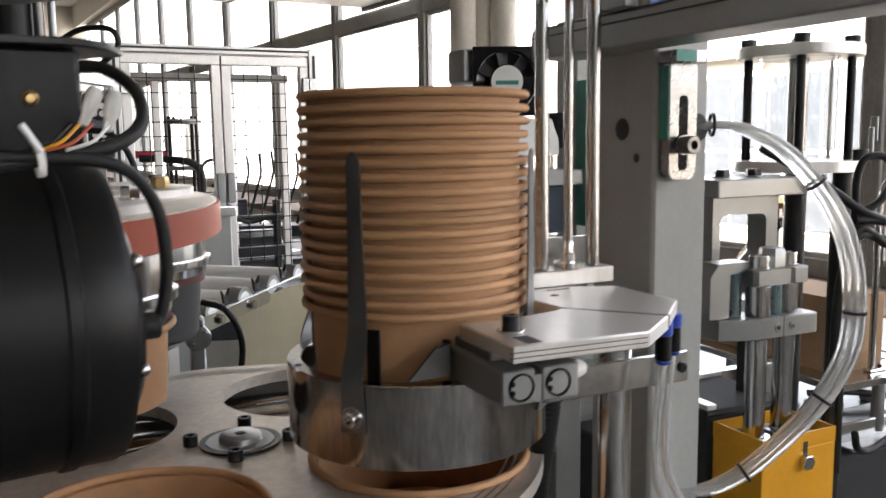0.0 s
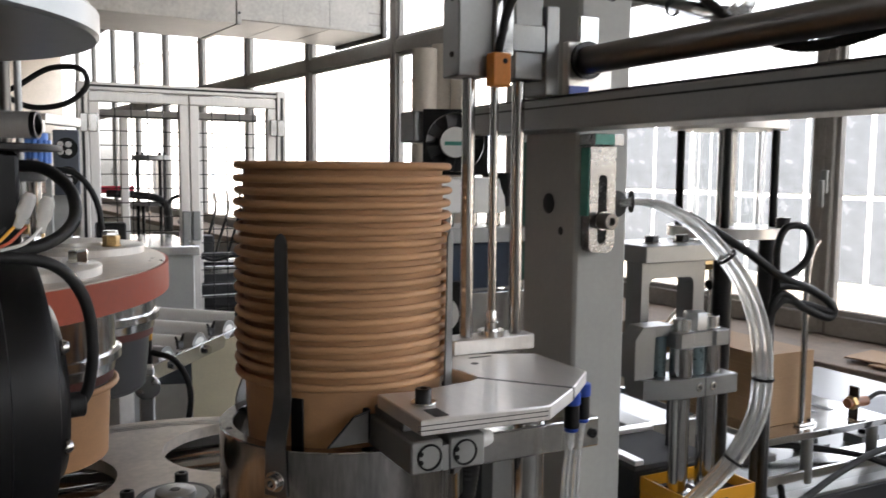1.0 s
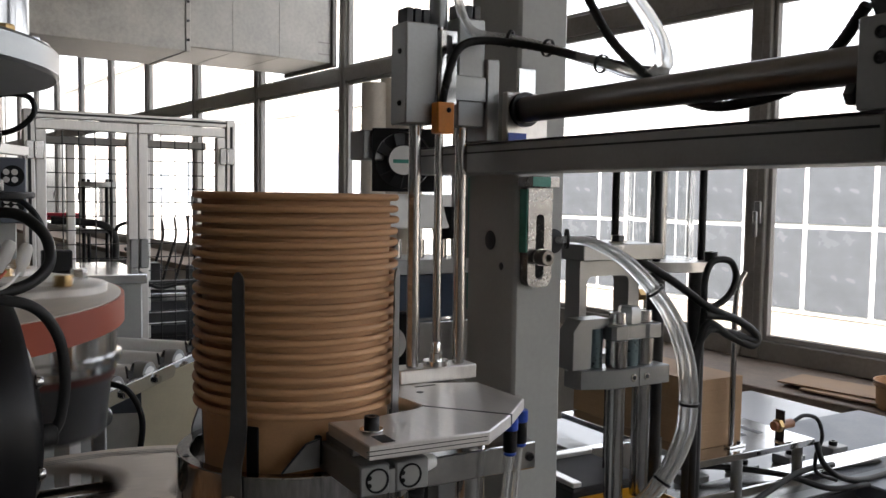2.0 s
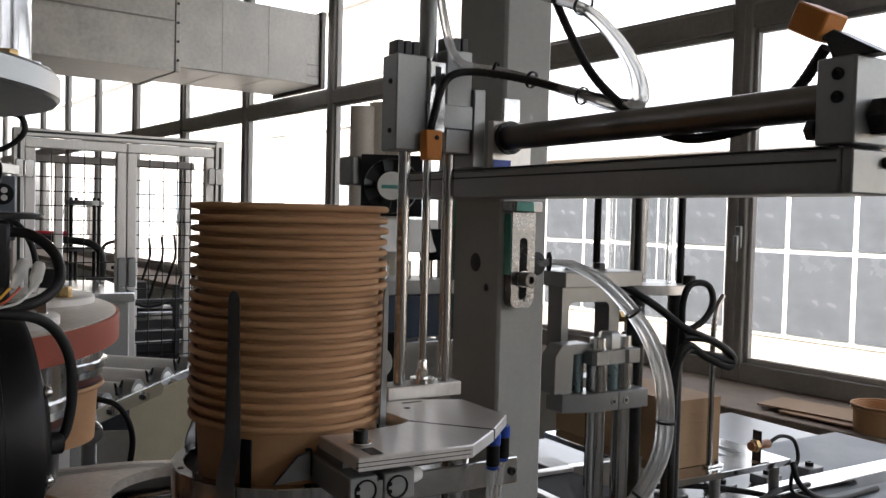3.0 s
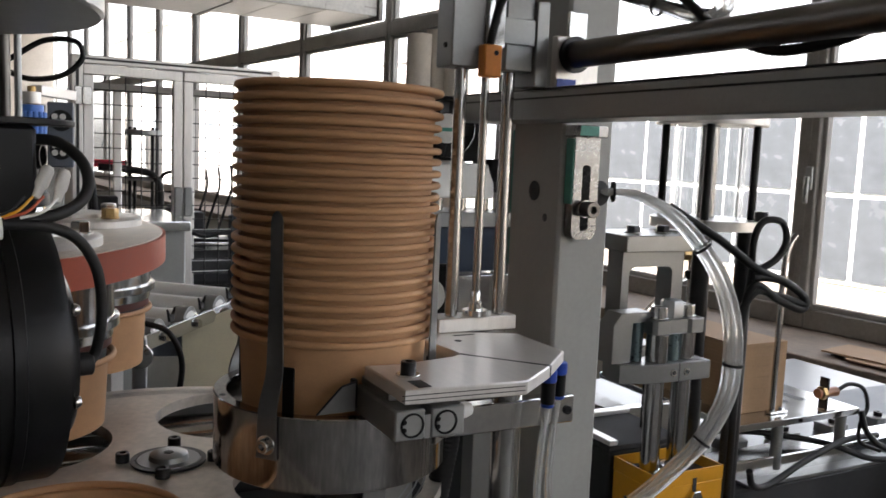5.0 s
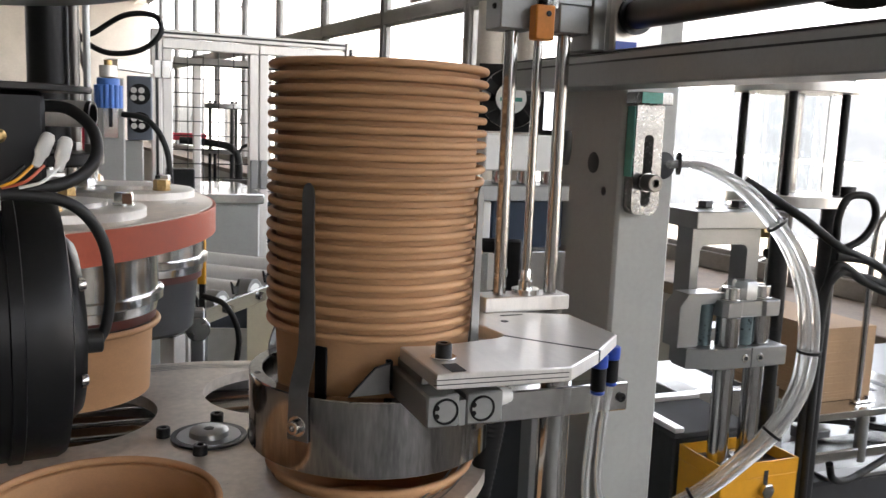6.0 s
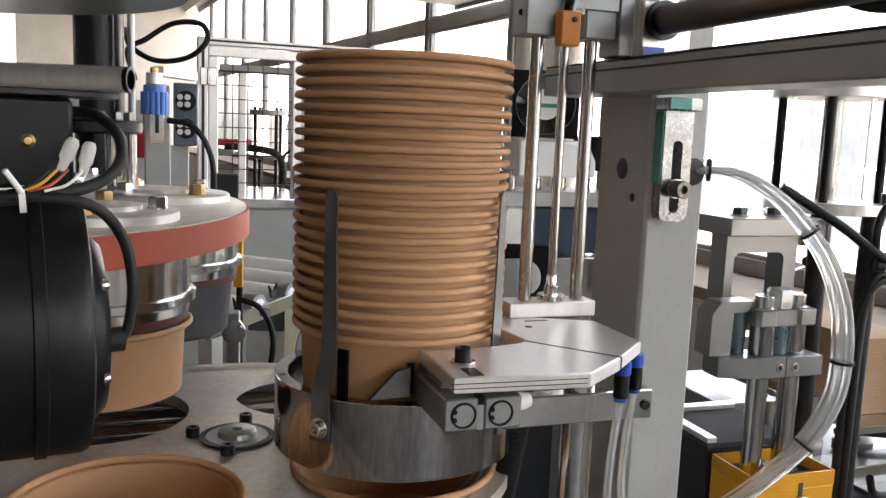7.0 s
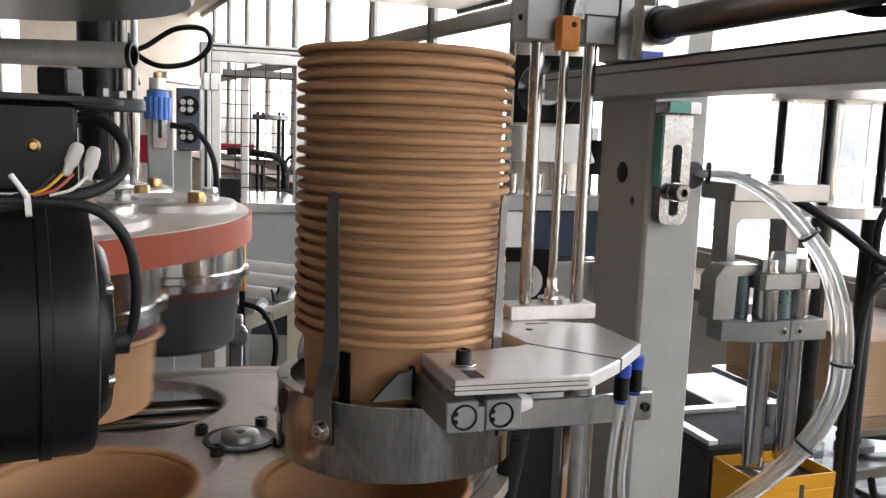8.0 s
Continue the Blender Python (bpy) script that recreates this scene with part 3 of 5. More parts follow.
    part("post", rod(0.011, 0.6, 1.0335, 28), STEEL, p)
    part("tie_bar", box(-0.06, -0.012, 0.985, 0.052, 0.0, 1.006, 0.001), STEEL, p)
    part("screw", cap_screw(0.0035, 0.002, m=pose(0.046, -0.012, 0.995, 90, 0, 0)), OXIDE, p)


def magazine():
    r = thing("stack_ring", pose(STACK[0], STACK[1], 0.960), "polished steel guide ring round the bowl stack", "guide ring")
    part("ring", lathe([(0.0765, 0.0), (0.0845, 0.0), (0.0852, 0.0007), (0.0852, 0.0493), (0.0845, 0.050), (0.0765, 0.050), (0.0758, 0.0493), (0.0758, 0.0007)], 96, closed=True), TURNED_STREAKED, r)
    for a in (205, 300, 340, 95):
        part("screw_hole", rod(0.0022, 0.0501, 0.0503, 14, m=pose(0.0806 * math.cos(radians(a)), 0.0806 * math.sin(radians(a)), 0)), DIM, r)
    for a in (246, 336, 66, 156):
        m = pose(0, 0, 0, 0, 0, a)
        st = bmesh.new()
        # a leaf spring: wide and flat at the ring, narrow at the rounded tip
        prev = None
        for t in (0, 0.08, 0.16, 0.20, 0.24, 0.28, 0.32, 0.37, 0.45, 0.6, 0.8, 0.95, 0.975, 0.99, 1.0):
            z = 0.021 + 0.161 * t
            tip = math.sqrt(max(0.0, 1 - max(0.0, (t - 0.95) / 0.05) ** 2))
            w = (0.0078 - 0.0034 * min(1, t * 1.3)) * max(0.15, tip)
            x = 0.0856 - 0.0085 * ease((z - 0.050) / 0.030) + 0.0012 * t
            row = [st.verts.new(m @ Vector((x + d, y, z))) for d, y in ((0, -w), (0, w), (0.0012, w), (0.0012, -w))]
            if prev:
                for i in range(4):
                    st.faces.new((prev[i], prev[(i + 1) % 4], row[(i + 1) % 4], row[i]))
            else:
                st.faces.new(row)
            prev = row
        st.faces.new(prev[::-1])
        # black strip added inside the ring, for the dark gap beside the spring
        part("dark_gap_strip", box(0.0725, 0.003, 0.046, 0.0742, 0.0120, 0.080, 0.0006), BLACK, r, m=m)
        part("leaf_spring", st, STRAP, r)
        part("washer", rod(0.0068, 0, 0.0012, 24, m=m @ pose(0.0869, 0, 0.0306, 0, 90, 0)), STEEL, r)
        part("screw", cap_screw(0.0045, 0.0045, m=m @ pose(0.0881, 0, 0.0306, 0, 90, 0)), STEEL, r)


def deck():
    d = thing("turntable", pose(HUB[0], HUB[1], DECK), "worn steel turntable plate with four round bowl pockets", "turntable")
    a0 = math.atan2(STACK[1] - HUB[1], STACK[0] - HUB[0])
    outer = [(0.212 * math.cos(2 * math.pi * i / 96), 0.212 * math.sin(2 * math.pi * i / 96)) for i in range(96)]
    holes = [(RADIUS * math.cos(a0 + k * math.pi / 2), RADIUS * math.sin(a0 + k * math.pi / 2), 0.0708) for k in range(4)]
    part("plate", ring_plate(outer, holes, -0.010, 0.0), DECK_STEEL, d, smooth=30)
    for k in range(3):
        part("wear_ring", lathe([(0.188 + 0.005 * k, 0.0002), (0.1888 + 0.005 * k, 0.0004), (0.1896 + 0.005 * k, 0.0002)], 96), PRESS_STEEL, d)
    hub = part("hub", lathe([(0, 0.0072), (0.0128, 0.0072), (0.0142, 0.0062), (0.0150, 0.0025), (0.0235, 0.0025), (0.0242, 0.0005), (0, 0.0005)], 40), PRESS_STEEL, d)
    part("hub_ring", lathe([(0.0244, 0.0004), (0.0282, 0.0004), (0.0282, 0.0022), (0.0244, 0.0022)], 40, closed=True), OXIDE, d)
    part("hub_socket", hexhead(0.004, 0.0004, m=pose(0, 0, 0.0072)), DIM, hub)
    for k in range(4):
        a = a0 + radians(20) + k * math.pi / 2
        part("bolt", cap_screw(0.0052, 0.0075, m=pose(0.034 * math.cos(a), 0.034 * math.sin(a), 0.0002)), OXIDE, d)
    return d


def mould_turret():
    t = thing("mould_turret", pose(TURRET[0], TURRET[1], 1.0), "rotating steel turret with a red rubber edge and eight moulds", "turret")
    R = 0.316
    part("disc", lathe([(0, 0.074), (R - 0.003, 0.074), (R - 0.003, 0.0985), (R - 0.005, 0.0995), (0, 0.0995)], 96), DECK_STEEL, t)
    part("band", lathe([(R - 0.0028, 0.073), (R, 0.073), (R, 0.0975), (R - 0.0028, 0.0975)], 96, closed=True), RED, t)
    a0 = math.atan2(STATION[1] - TURRET[1], STATION[0] - TURRET[0])
    for k in range(8):
        a = a0 + k * math.pi / 4
        m = pose(REACH * math.cos(a), REACH * math.sin(a), 0, 0, 0, math.degrees(a))
        md = part("mould", lathe([(0, 0.072), (0.068, 0.072), (0.0725, 0.071), (0.0725, 0.043), (0.0765, 0.042), (0.0765, 0.036), (0.0725, 0.034), (0.0715, 0.027), (0, 0.027)], 64), STEEL, t, m=m)
        part("gasket", lathe([(0, 0.0268), (0.0705, 0.0268), (0.0705, 0.0200), (0, 0.0200)], 48), MAROON, md)
        part("core", lathe([(0, 0.0198), (0.0668, 0.0198), (0.0664, 0.0120), (0.0622, -0.0300), (0.058, -0.0340), (0, -0.0340)], 48), GREY_CORE, md)
        cover = part("cover", lathe([(0, 0.0997), (0.064, 0.0997), (0.064, 0.1060), (0.062, 0.1075), (0.035, 0.1075), (0.035, 0.1110), (0, 0.1110)], 56), ALU, md)
        for j in range(4):
            b = radians(35 + 90 * j)
            bolt = lathe([(0, 0), (0.0085, 0), (0.0085, 0.0015), (0, 0.0015)], 20, m=pose(0.047 * math.cos(b), 0.047 * math.sin(b), 0.1077))
            hexhead(0.0078, 0.0085, bolt, pose(0.047 * math.cos(b), 0.047 * math.sin(b), 0.1092, 0, 0, 17 * j))
            part("bolt", bolt, BRASS if j % 2 else STEEL, cover)
        for z in (0.0, -0.014):
            part("vent", rod(0.0022, 0, 0.0008, 12, m=pose(0.0645 + z * 0.1, 0, z, 0, 95, 0)), DIM, md)
    return t


def blower():
    """The drum-shaped hot-air blower beside the camera."""
    b = thing("blower", pose(-0.2313, 0.3104, 1.0782, 0, 0, 34), "black drum-shaped blower with a cable and connectors", "blower")
    b.scale = (1.1, 1.1, 1.1)
    ax = pose(0, 0, 0, 0, 90, 0)
    part("drum", lathe([(0, -0.12), (0.0575, -0.12), (0.0585, -0.118), (0.0585, 0.068), (0.0598, 0.0685), (0.0598, 0.073), (0.0588, 0.0735), (0.0590, 0.087), (0.0575, 0.0900), (0.052, 0.0912), (0, 0.0912)], 96, m=ax), BLACK, b)
    part("end_cap", lathe([(0.043, 0.0914), (0.0425, 0.094), (0.038, 0.0985), (0.022, 0.101), (0, 0.1015)], 48, m=pose(0, 0.004, -0.004, 0, 90, 0)), BLACK, b, "black bulged end cap")
    for y, z in ((-0.034, 0.022), (-0.036, -0.018), (0.040, 0.0)):
        part("screw", lathe([(0, 0.003), (0.002, 0.0027), (0.003, 0.001), (0.003, 0)], 16, m=pose(0.0955, y, z, 0, 90, 0)), CHROME, b)
    part("cable_gland", rod(0.0052, 0, 0.007, 20, m=pose(0.0985, -0.026, -0.004, 0, 90, 0)), RUBBER, b)
    tb = part("terminal_box", box(-0.14, -0.004, 0.0605, 0.088, 0.060, 0.100, 0.002), BLACK, b)
    part("lid", prism([(-0.145, -0.007), (0.086, -0.007), (0.100, 0.004), (0.112, 0.030), (0.090, 0.063), (-0.145, 0.063)], 0.1003, 0.1035), BLACK, tb)
    part("screw", lathe([(0, 0.0022), (0.0022, 0.002), (0.0032, 0.0006), (0.0042, 0)], 16, m=pose(0.070, -0.0042, 0.081, 90, 0, 0) @ Matrix.Scale(0.72, 4)), BRASS, tb)
    part("cable", hose([(0.104, -0.026, -0.004), (0.107, -0.028, 0.004), (0.108, -0.032, 0.022), (0.104, -0.036, 0.042), (0.092, -0.040, 0.056), (0.070, -0.040, 0.060), (0.035, -0.040, 0.060), (-0.02, -0.044, 0.057), (-0.12, -0.05, 0.05)], 0.0024, 12, 12), RUBBER, b)
    part("cable", hose([(0.086, 0.010, 0.094), (0.098, 0.002, 0.093), (0.106, -0.010, 0.084), (0.104, -0.024, 0.072), (0.092, -0.034, 0.064), (0.072, -0.038, 0.0605), (0.04, -0.040, 0.0565), (-0.02, -0.044, 0.053), (-0.12, -0.05, 0.045)], 0.0026, 12, 12), RUBBER, b)
    for (x, z), turn in (((0.080, 0.070), 22), ((0.088, 0.068), 14)):
        part("connector", lathe([(0, 0), (0.0022, 0.001), (0.0026, 0.006), (0.0036, 0.008), (0.0036, 0.016), (0.0024, 0.0185), (0, 0.019)], 14, m=pose(x, -0.040, z, 0, turn, 0) @ Matrix.Scale(0.78, 4)), MILKY, b)
    for x, col in ((0.071, RUBBER), (0.074, YELLOW), (0.078, RED), (0.084, NYLON)):
        part("wire", hose([(x - 0.010, -0.042, 0.0625), (x - 0.002, -0.044, 0.065), (x + 0.005, -0.041, 0.071)], 0.00065, 6, 6), col, b)
    for x in (0.046, 0.066):
        tie = lathe([(0.0046, -0.0012), (0.0055, -0.0012), (0.0055, 0.0012), (0.0046, 0.0012)], 16, m=pose(x, -0.0395, 0.0590, 0, 86, 0), closed=True)
        bar((x, -0.044, 0.062), (x - 0.006, -0.047, 0.071), 0.0012, 8, tie)
        part("cable_tie", tie, NYLON, b)


column()
slide_plate()
beam()
lift_slide()
gripper()
magazine()
TABLE = deck()
CAROUSEL = mould_turret()
blower()


def press():
    """The guided press unit behind the column: what stands, and what goes up and down."""
    y = thing("yellow_housing", at(0.382, 0.059, 0.0), "yellow painted sheet housing of the press guide", "housing")
    sh = box(-0.01, 0, 0.5, 0.085, 0.065, 0.850, 0.0008)
    for x0, q0, x1, q1 in ((-0.01, 0, 0.085, 0.0018), (-0.01, 0.0632, 0.085, 0.065), (-0.01, 0.0018, -0.0082, 0.0632), (0.0832, 0.0018, 0.085, 0.0632)):
        part("rim_panel", box(x0, q0, 0.8502, x1, q1, 0.865, 0), YELLOW, y)
    part("shell", sh, YELLOW, y)
    part("cap_plate", box(-0.008, 0.002, 0.8502, 0.083, 0.063, 0.8535, 0.0005), OXIDE, y)
    part("screw", hexhead(0.008, 0.006, m=pose(0.045, -0.0002, 0.836, 90, 0, 0)), STEEL, y)
    part("slot", box(0.0425, -0.0006, 0.838, 0.0475, -0.0001, 0.856, 0), DIM, y)
    for x, q in ((0.000, 0.03), (0.042, 0.036)):
        part("bushing", lathe([(0.0112, 0.8537), (0.0165, 0.8537), (0.0165, 0.858), (0.0112, 0.858)], 28, m=pose(x + 0.008, q, 0), closed=True), STEEL, y)
    sp = thing("bright_strip", at(0.385, 0.206, 0.0), "bright steel strip behind the bed block", "strip")
    part("strip", box(0, 0.038, 0.6, 0.23, 0.050, 0.8715, 0.001), STEEL, sp)
    dk = thing("machine_bed_block", at(0.37, 0.13, 0.0), "dark steel machine bed block", "machine bed")
    part("body", box(0, 0, 0.3, 0.10, 0.10, 0.868, 0.002), DIM, dk)
    part("top_plate", box(-0.002, -0.002, 0.8685, 0.102, 0.102, 0.874, 0.001), CAST, dk)
    part("edge_strip", box(-0.002, -0.002, 0.8743, 0.010, 0.102, 0.880, 0.001), ALU, dk)
    part("edge_strip", box(0.0105, 0.090, 0.8743, 0.102, 0.102, 0.880, 0.001), ALU, dk)
    c = thing("press_carriage", at(0.390, 0.092, 0.9505), "grey steel press carriage on two guide rods", "press carriage")
    for x, q in ((0.000, -0.003), (0.042, 0.003)):
        part("guide_rod", rod(0.0100, -0.12, 0.0055, 24, m=pose(x, q, 0)), CHROME, c)
        part("sleeve", rod(0.0118, 0.0262, 0.0558, 24, m=pose(x, q, 0)), CHROME, c)
        part("rod_bolt", cap_screw(0.0092, 0.011, m=pose(x, q, 0.0735)), STEEL, c)
        part("washer", rod(0.0108, 0.0717, 0.0733, 24, m=pose(x, q, 0)), STEEL, c)
    part("lower_clamp", prism([(-0.048, 0.018), (-0.048, -0.004), (-0.014, -0.016), (0.064, -0.016), (0.064, 0.018)], 0.006, 0.026, bevel=0.001), PRESS_STEEL, c)
    part("clamp_slot", box(0.0205, -0.0164, 0.0065, 0.0213, -0.0158, 0.0262, 0), DIM, c)
    for x in (0.013, 0.031):
        bolt = part("screw", cap_screw(0.0042, 0.0015, m=pose(x, -0.016, 0.016, 90, 0, 0)), STEEL, c)
        part("screw_socket", rod(0.0022, 0, 0.0004, 12, m=pose(x, -0.0176, 0.016, 90, 0, 0)), DIM, bolt)
    part("upper_clamp", prism([(-0.014, 0.016), (-0.014, -0.010), (-0.010, -0.014), (0.006, -0.014), (0.009, -0.011), (0.033, -0.011), (0.036, -0.014), (0.052, -0.014), (0.056, -0.010), (0.056, 0.016)], 0.056, 0.0715, bevel=0.001), PRESS_STEEL, c)
    part("spacer", rod(0.0105, 0.0262, 0.0558, 24, m=pose(0.021, 0.002, 0)), TEAL_STEEL, c)
    part("nut", hexhead(0.0125, 0.018, m=pose(0.021, 0.002, 0.0718)), PRESS_STEEL, c)
    # open bearing housing beside the rods
    part("guide_block", prism([(-0.036, 0), (-0.028, 0), (-0.028, 0.042), (-0.004, 0.042), (-0.004, 0.052), (-0.042, 0.052), (-0.052, 0.040), (-0.052, 0.0)], -0.012, 0.012, m=pose(-0.004, 0.012, 0.0263, 90, 0, 0)), PRESS_STEEL, c)
    part("bearing", rod(0.0098, 0.0263, 0.068, 24, m=pose(-0.021, 0.010, 0)), TEAL_STEEL, c)
    f = thing("press_stand", at(0.385, 0.150, 0.0), "machined aluminium press frame with a window opening", "press frame")
    part("top_plate", box(-0.012, -0.02, 1.082, 0.105, 0.06, 1.100, 0.001), PRESS_STEEL, f)
    # arch with a rounded window
    arch, edges = bmesh.new(), []
    window = []
    for cx, cz, a0 in ((0.018, 0.982, 180), (0.018, 1.055, 90), (0.064, 1.055, 0), (0.064, 0.982, 270)):
        for k in range(5):
            g = radians(a0 + 90 - 22.5 * k)
            window.append((cx + 0.008 * math.cos(g), cz + 0.008 * math.sin(g)))
    window = sorted(window, key=lambda v: math.atan2(v[1] - 1.0185, v[0] - 0.041))
    for loop in ([(0.0, 0.955), (0.088, 0.955), (0.088, 1.0818), (0.0, 1.0818)], window):
        vs = [arch.verts.new((x, 0.0, z)) for x, z in loop]
        edges += [arch.edges.new((vs[i], vs[(i + 1) % len(vs)])) for i in range(len(vs))]
    bmesh.ops.triangle_fill(arch, use_beauty=True, edges=edges, normal=(0, -1, 0))
    r = bmesh.ops.extrude_face_region(arch, geom=list(arch.faces))
    for v in [g for g in r["geom"] if isinstance(g, bmesh.types.BMVert)]:
        v.co.y = 0.026
    part("arch", arch, PRESS_STEEL, f, smooth=30)
    part("foot_bar", box(0.0, 0.001, 0.935, 0.100, 0.025, 0.9548, 0.001), PRESS_STEEL, f)
    part("post", box(0.058, 0.004, 0.55, 0.070, 0.022, 0.9348, 0.001), OXIDE, f)
    for x in (0.02, 0.062):
        part("bolt", hexhead(0.008, 0.007, m=pose(x, 0.01, 1.1015)), OXIDE, f)
        part("washer", rod(0.0105, 1.1002, 1.1014, 20, m=pose(x, 0.01, 0)), STEEL, f)
    a = thing("air_cylinder", at(0.552, 0.20, 1.10), "clear-barrelled air cylinder with four black tie rods", "air cylinder")
    part("base_flange", rod(0.066, 0.006, 0.018, 48), ALU, a)
    part("head_flange", rod(0.066, 0.130, 0.142, 48), ALU, a)
    part("barrel", lathe([(0.043, 0.0182), (0.043, 0.1298), (0.0395, 0.1298), (0.0395, 0.0182)], 56, closed=True), ACRYLIC, a)
    part("piston_rod", rod(0.011, -0.09, 0.130, 24), CHROME, a)
    for k in range(4):
        g = radians(45 + 90 * k)
        x, yy = 0.053 * math.cos(g), 0.053 * math.sin(g)
        part("tie_rod", rod(0.0048, 0.0182, 0.1298, 16, m=pose(x, yy, 0)), BLACK, a)
        part("tie_bolt", cap_screw(0.0085, 0.010, m=pose(x, yy, 0.1422)), OXIDE, a)
    part("head_fitting", hexhead(0.010, 0.010, m=pose(0.0, 0.0, 0.1422)), OXIDE, a)
    part("flange_bolt", cap_screw(0.008, 0.012, m=pose(0.03, -0.06, 0.0182)), OXIDE, a)
    for x in (-0.03, 0.04):
        part("stand", rod(0.011, -0.55, 0.004, 20, m=pose(x, -0.03, 0)), OXIDE, a)
    return c, f


CARRIAGE, ARCH = press()


# ---- the side of the paper feed ----
def paper_feed():
    bed = thing("feed_bed", at(0.36, 0.10, 0.0), "dark cast machine bed with bright steel plates", "machine bed")
    part("body", box(0.06, 0.10, 0.0, 1.0, 0.62, 0.755, 0.004), DIM, bed)
    part("bed_plate", box(0.305, 0.098, 0.7552, 1.0, 0.62, 0.7600, 0.001), PRESS_STEEL, bed)
    part("edge_rail", box(0.10, 0.12, 0.7555, 0.88, 0.165, 0.785, 0.002), STEEL, bed)
    part("edge_rail", box(0.255, 0.175, 0.7555, 0.30, 0.60, 0.80, 0.002), ALU_DULL, bed)
    part("cover_plate", box(0.31, 0.175, 0.7555, 0.88, 0.32, 0.765, 0.001), PRESS_STEEL, bed)
    for k in range(4):
        part("clamp_block", box(0.36 + 0.11 * k, 0.19, 0.7655, 0.40 + 0.11 * k, 0.225, 0.782, 0.0015), ALU_DULL, bed)
        part("bolt", cap_screw(0.007, 0.007, m=pose(0.38 + 0.11 * k, 0.205, 0.7822)), OXIDE, bed)
    t = thing("feed_tray", at(0.655, 0.216, 0.838), "bright slotted steel tray on short posts", "tray")
    part("plate", box(0, 0, -0.010, 0.245, 0.30, 0.0, 0.001), STEEL, t)
    for x, y in ((0.085, 0.008), (0.225, 0.015), (0.02, 0.2), (0.22, 0.2)):
        part("post", rod(0.008, -0.0725, -0.0102, 20, m=pose(x, y, 0)), ALU_DULL, t)
    for x in (0.155, 0.19):
        part("slot", box(x, 0.06, 0.0002, x + 0.012, 0.13, 0.0004, 0), DIM, t)
    part("screw", cap_screw(0.003, 0.0015, m=pose(0.12, -0.0002, -0.005, 90, 0, 0)), OXIDE, t)
    st = thing("paper_stack", at(0.688, 0.255, 0.8385), "tall stack of brown kraft paper blanks on the tray", "paper stack")
    rnd = random.Random(4)
    z = 0.0
    while z < 0.094:
        h = 0.0035 + rnd.random() * 0.003
        j = (rnd.random() - 0.5) * 0.0004
        part("ream", box(j, j, z, 0.094 + j, 0.27 + j, z + h - 0.0001, 0), CARD, st)
        z += h
    for p, q in ((0.746, 0.2415),):
        g = thing("guide_post", at(p, q, 0.8385), "slim bent steel guide post beside the paper", "guide post")
        part("rod", hose([(0, 0, 0.004), (0, 0, 0.12), (0.0, 0, 0.2), (0.006, 0, 0.235), (0.018, 0.0, 0.252)], 0.0042, 12, 8), CHROME, g)
        part("foot", box(-0.008, -0.006, 0.0, 0.026, 0.006, 0.004, 0.0008), STEEL, g)
        part("nut", hexhead(0.005, 0.004, m=pose(0.018, 0, 0.0041)), STEEL, g)
    v = thing("photo_sensor", at(0.835, 0.226, 0.8385), "copper-coloured photo sensor on a small bracket", "sensor")
    part("bracket", box(-0.002, -0.006, 0, 0.0, 0.010, 0.048, 0.0006), OXIDE, v)
    part("foot", box(-0.002, -0.008, 0, 0.018, 0.012, 0.002, 0.0004), STEEL, v)
    part("barrel", bar((-0.018, 0, 0.026), (0.022, 0, 0.026), 0.0070, 20), COPPER, v)
    part("nut", bar((-0.012, 0, 0.026), (-0.004, 0, 0.026), 0.0098, 6), BRASS, v)
    part("cable", hose([(0.022, 0, 0.026), (0.05, 0, 0.034), (0.075, -0.005, 0.026), (0.078, -0.012, 0.0), (0.055, -0.02, -0.02), (0.05, -0.025, -0.045), (0.09, -0.03, -0.062)], 0.0030, 10, 10), RUBBER, v)
    # black cables that run over the bed
    for pts in (((0.62, 0.16, 0.80), (0.64, 0.17, 0.775), (0.68, 0.18, 0.766), (0.76, 0.19, 0.785), (0.85, 0.20, 0.80), (0.95, 0.22, 0.79)),
                ((0.70, 0.30, 0.80), (0.76, 0.27, 0.80), (0.84, 0.22, 0.79), (0.90, 0.19, 0.77), (0.98, 0.18, 0.766)),
                ((0.88, 0.20, 0.84), (0.885, 0.19, 0.81), (0.92, 0.185, 0.785), (0.99, 0.19, 0.77), (1.10, 0.20, 0.768))):
        c = thing("power_cable", at(0, 0, 0), "black power cable lying over the machine bed", "cable", "bed cables")
        part("sheath", hose(pts, 0.0045, 10, 10), RUBBER, c)
    d = thing("dark_side_table", at(0.98, 0.02, 0.0), "grey sheet-topped side table", "table")
    part("top", box(0, 0, 0.74, 0.42, 0.46, 0.7655, 0.003), SLATE, d)
    for x in (0.02, 0.37):
        for y in (0.02, 0.41):
            part("leg", box(x, y, 0, x + 0.03, y + 0.03, 0.7398, 0.002), PAINT, d)


paper_feed()


def bundle(points, offsets, r, name, label):
    t = thing(name, at(0, 0, 0), label, "air tube")
    for dx, dy in offsets:
        part("tube", hose([(p + dx, q + dy, z) for p, q, z in points], r, 10, 12), CLEAR, t)
    return t


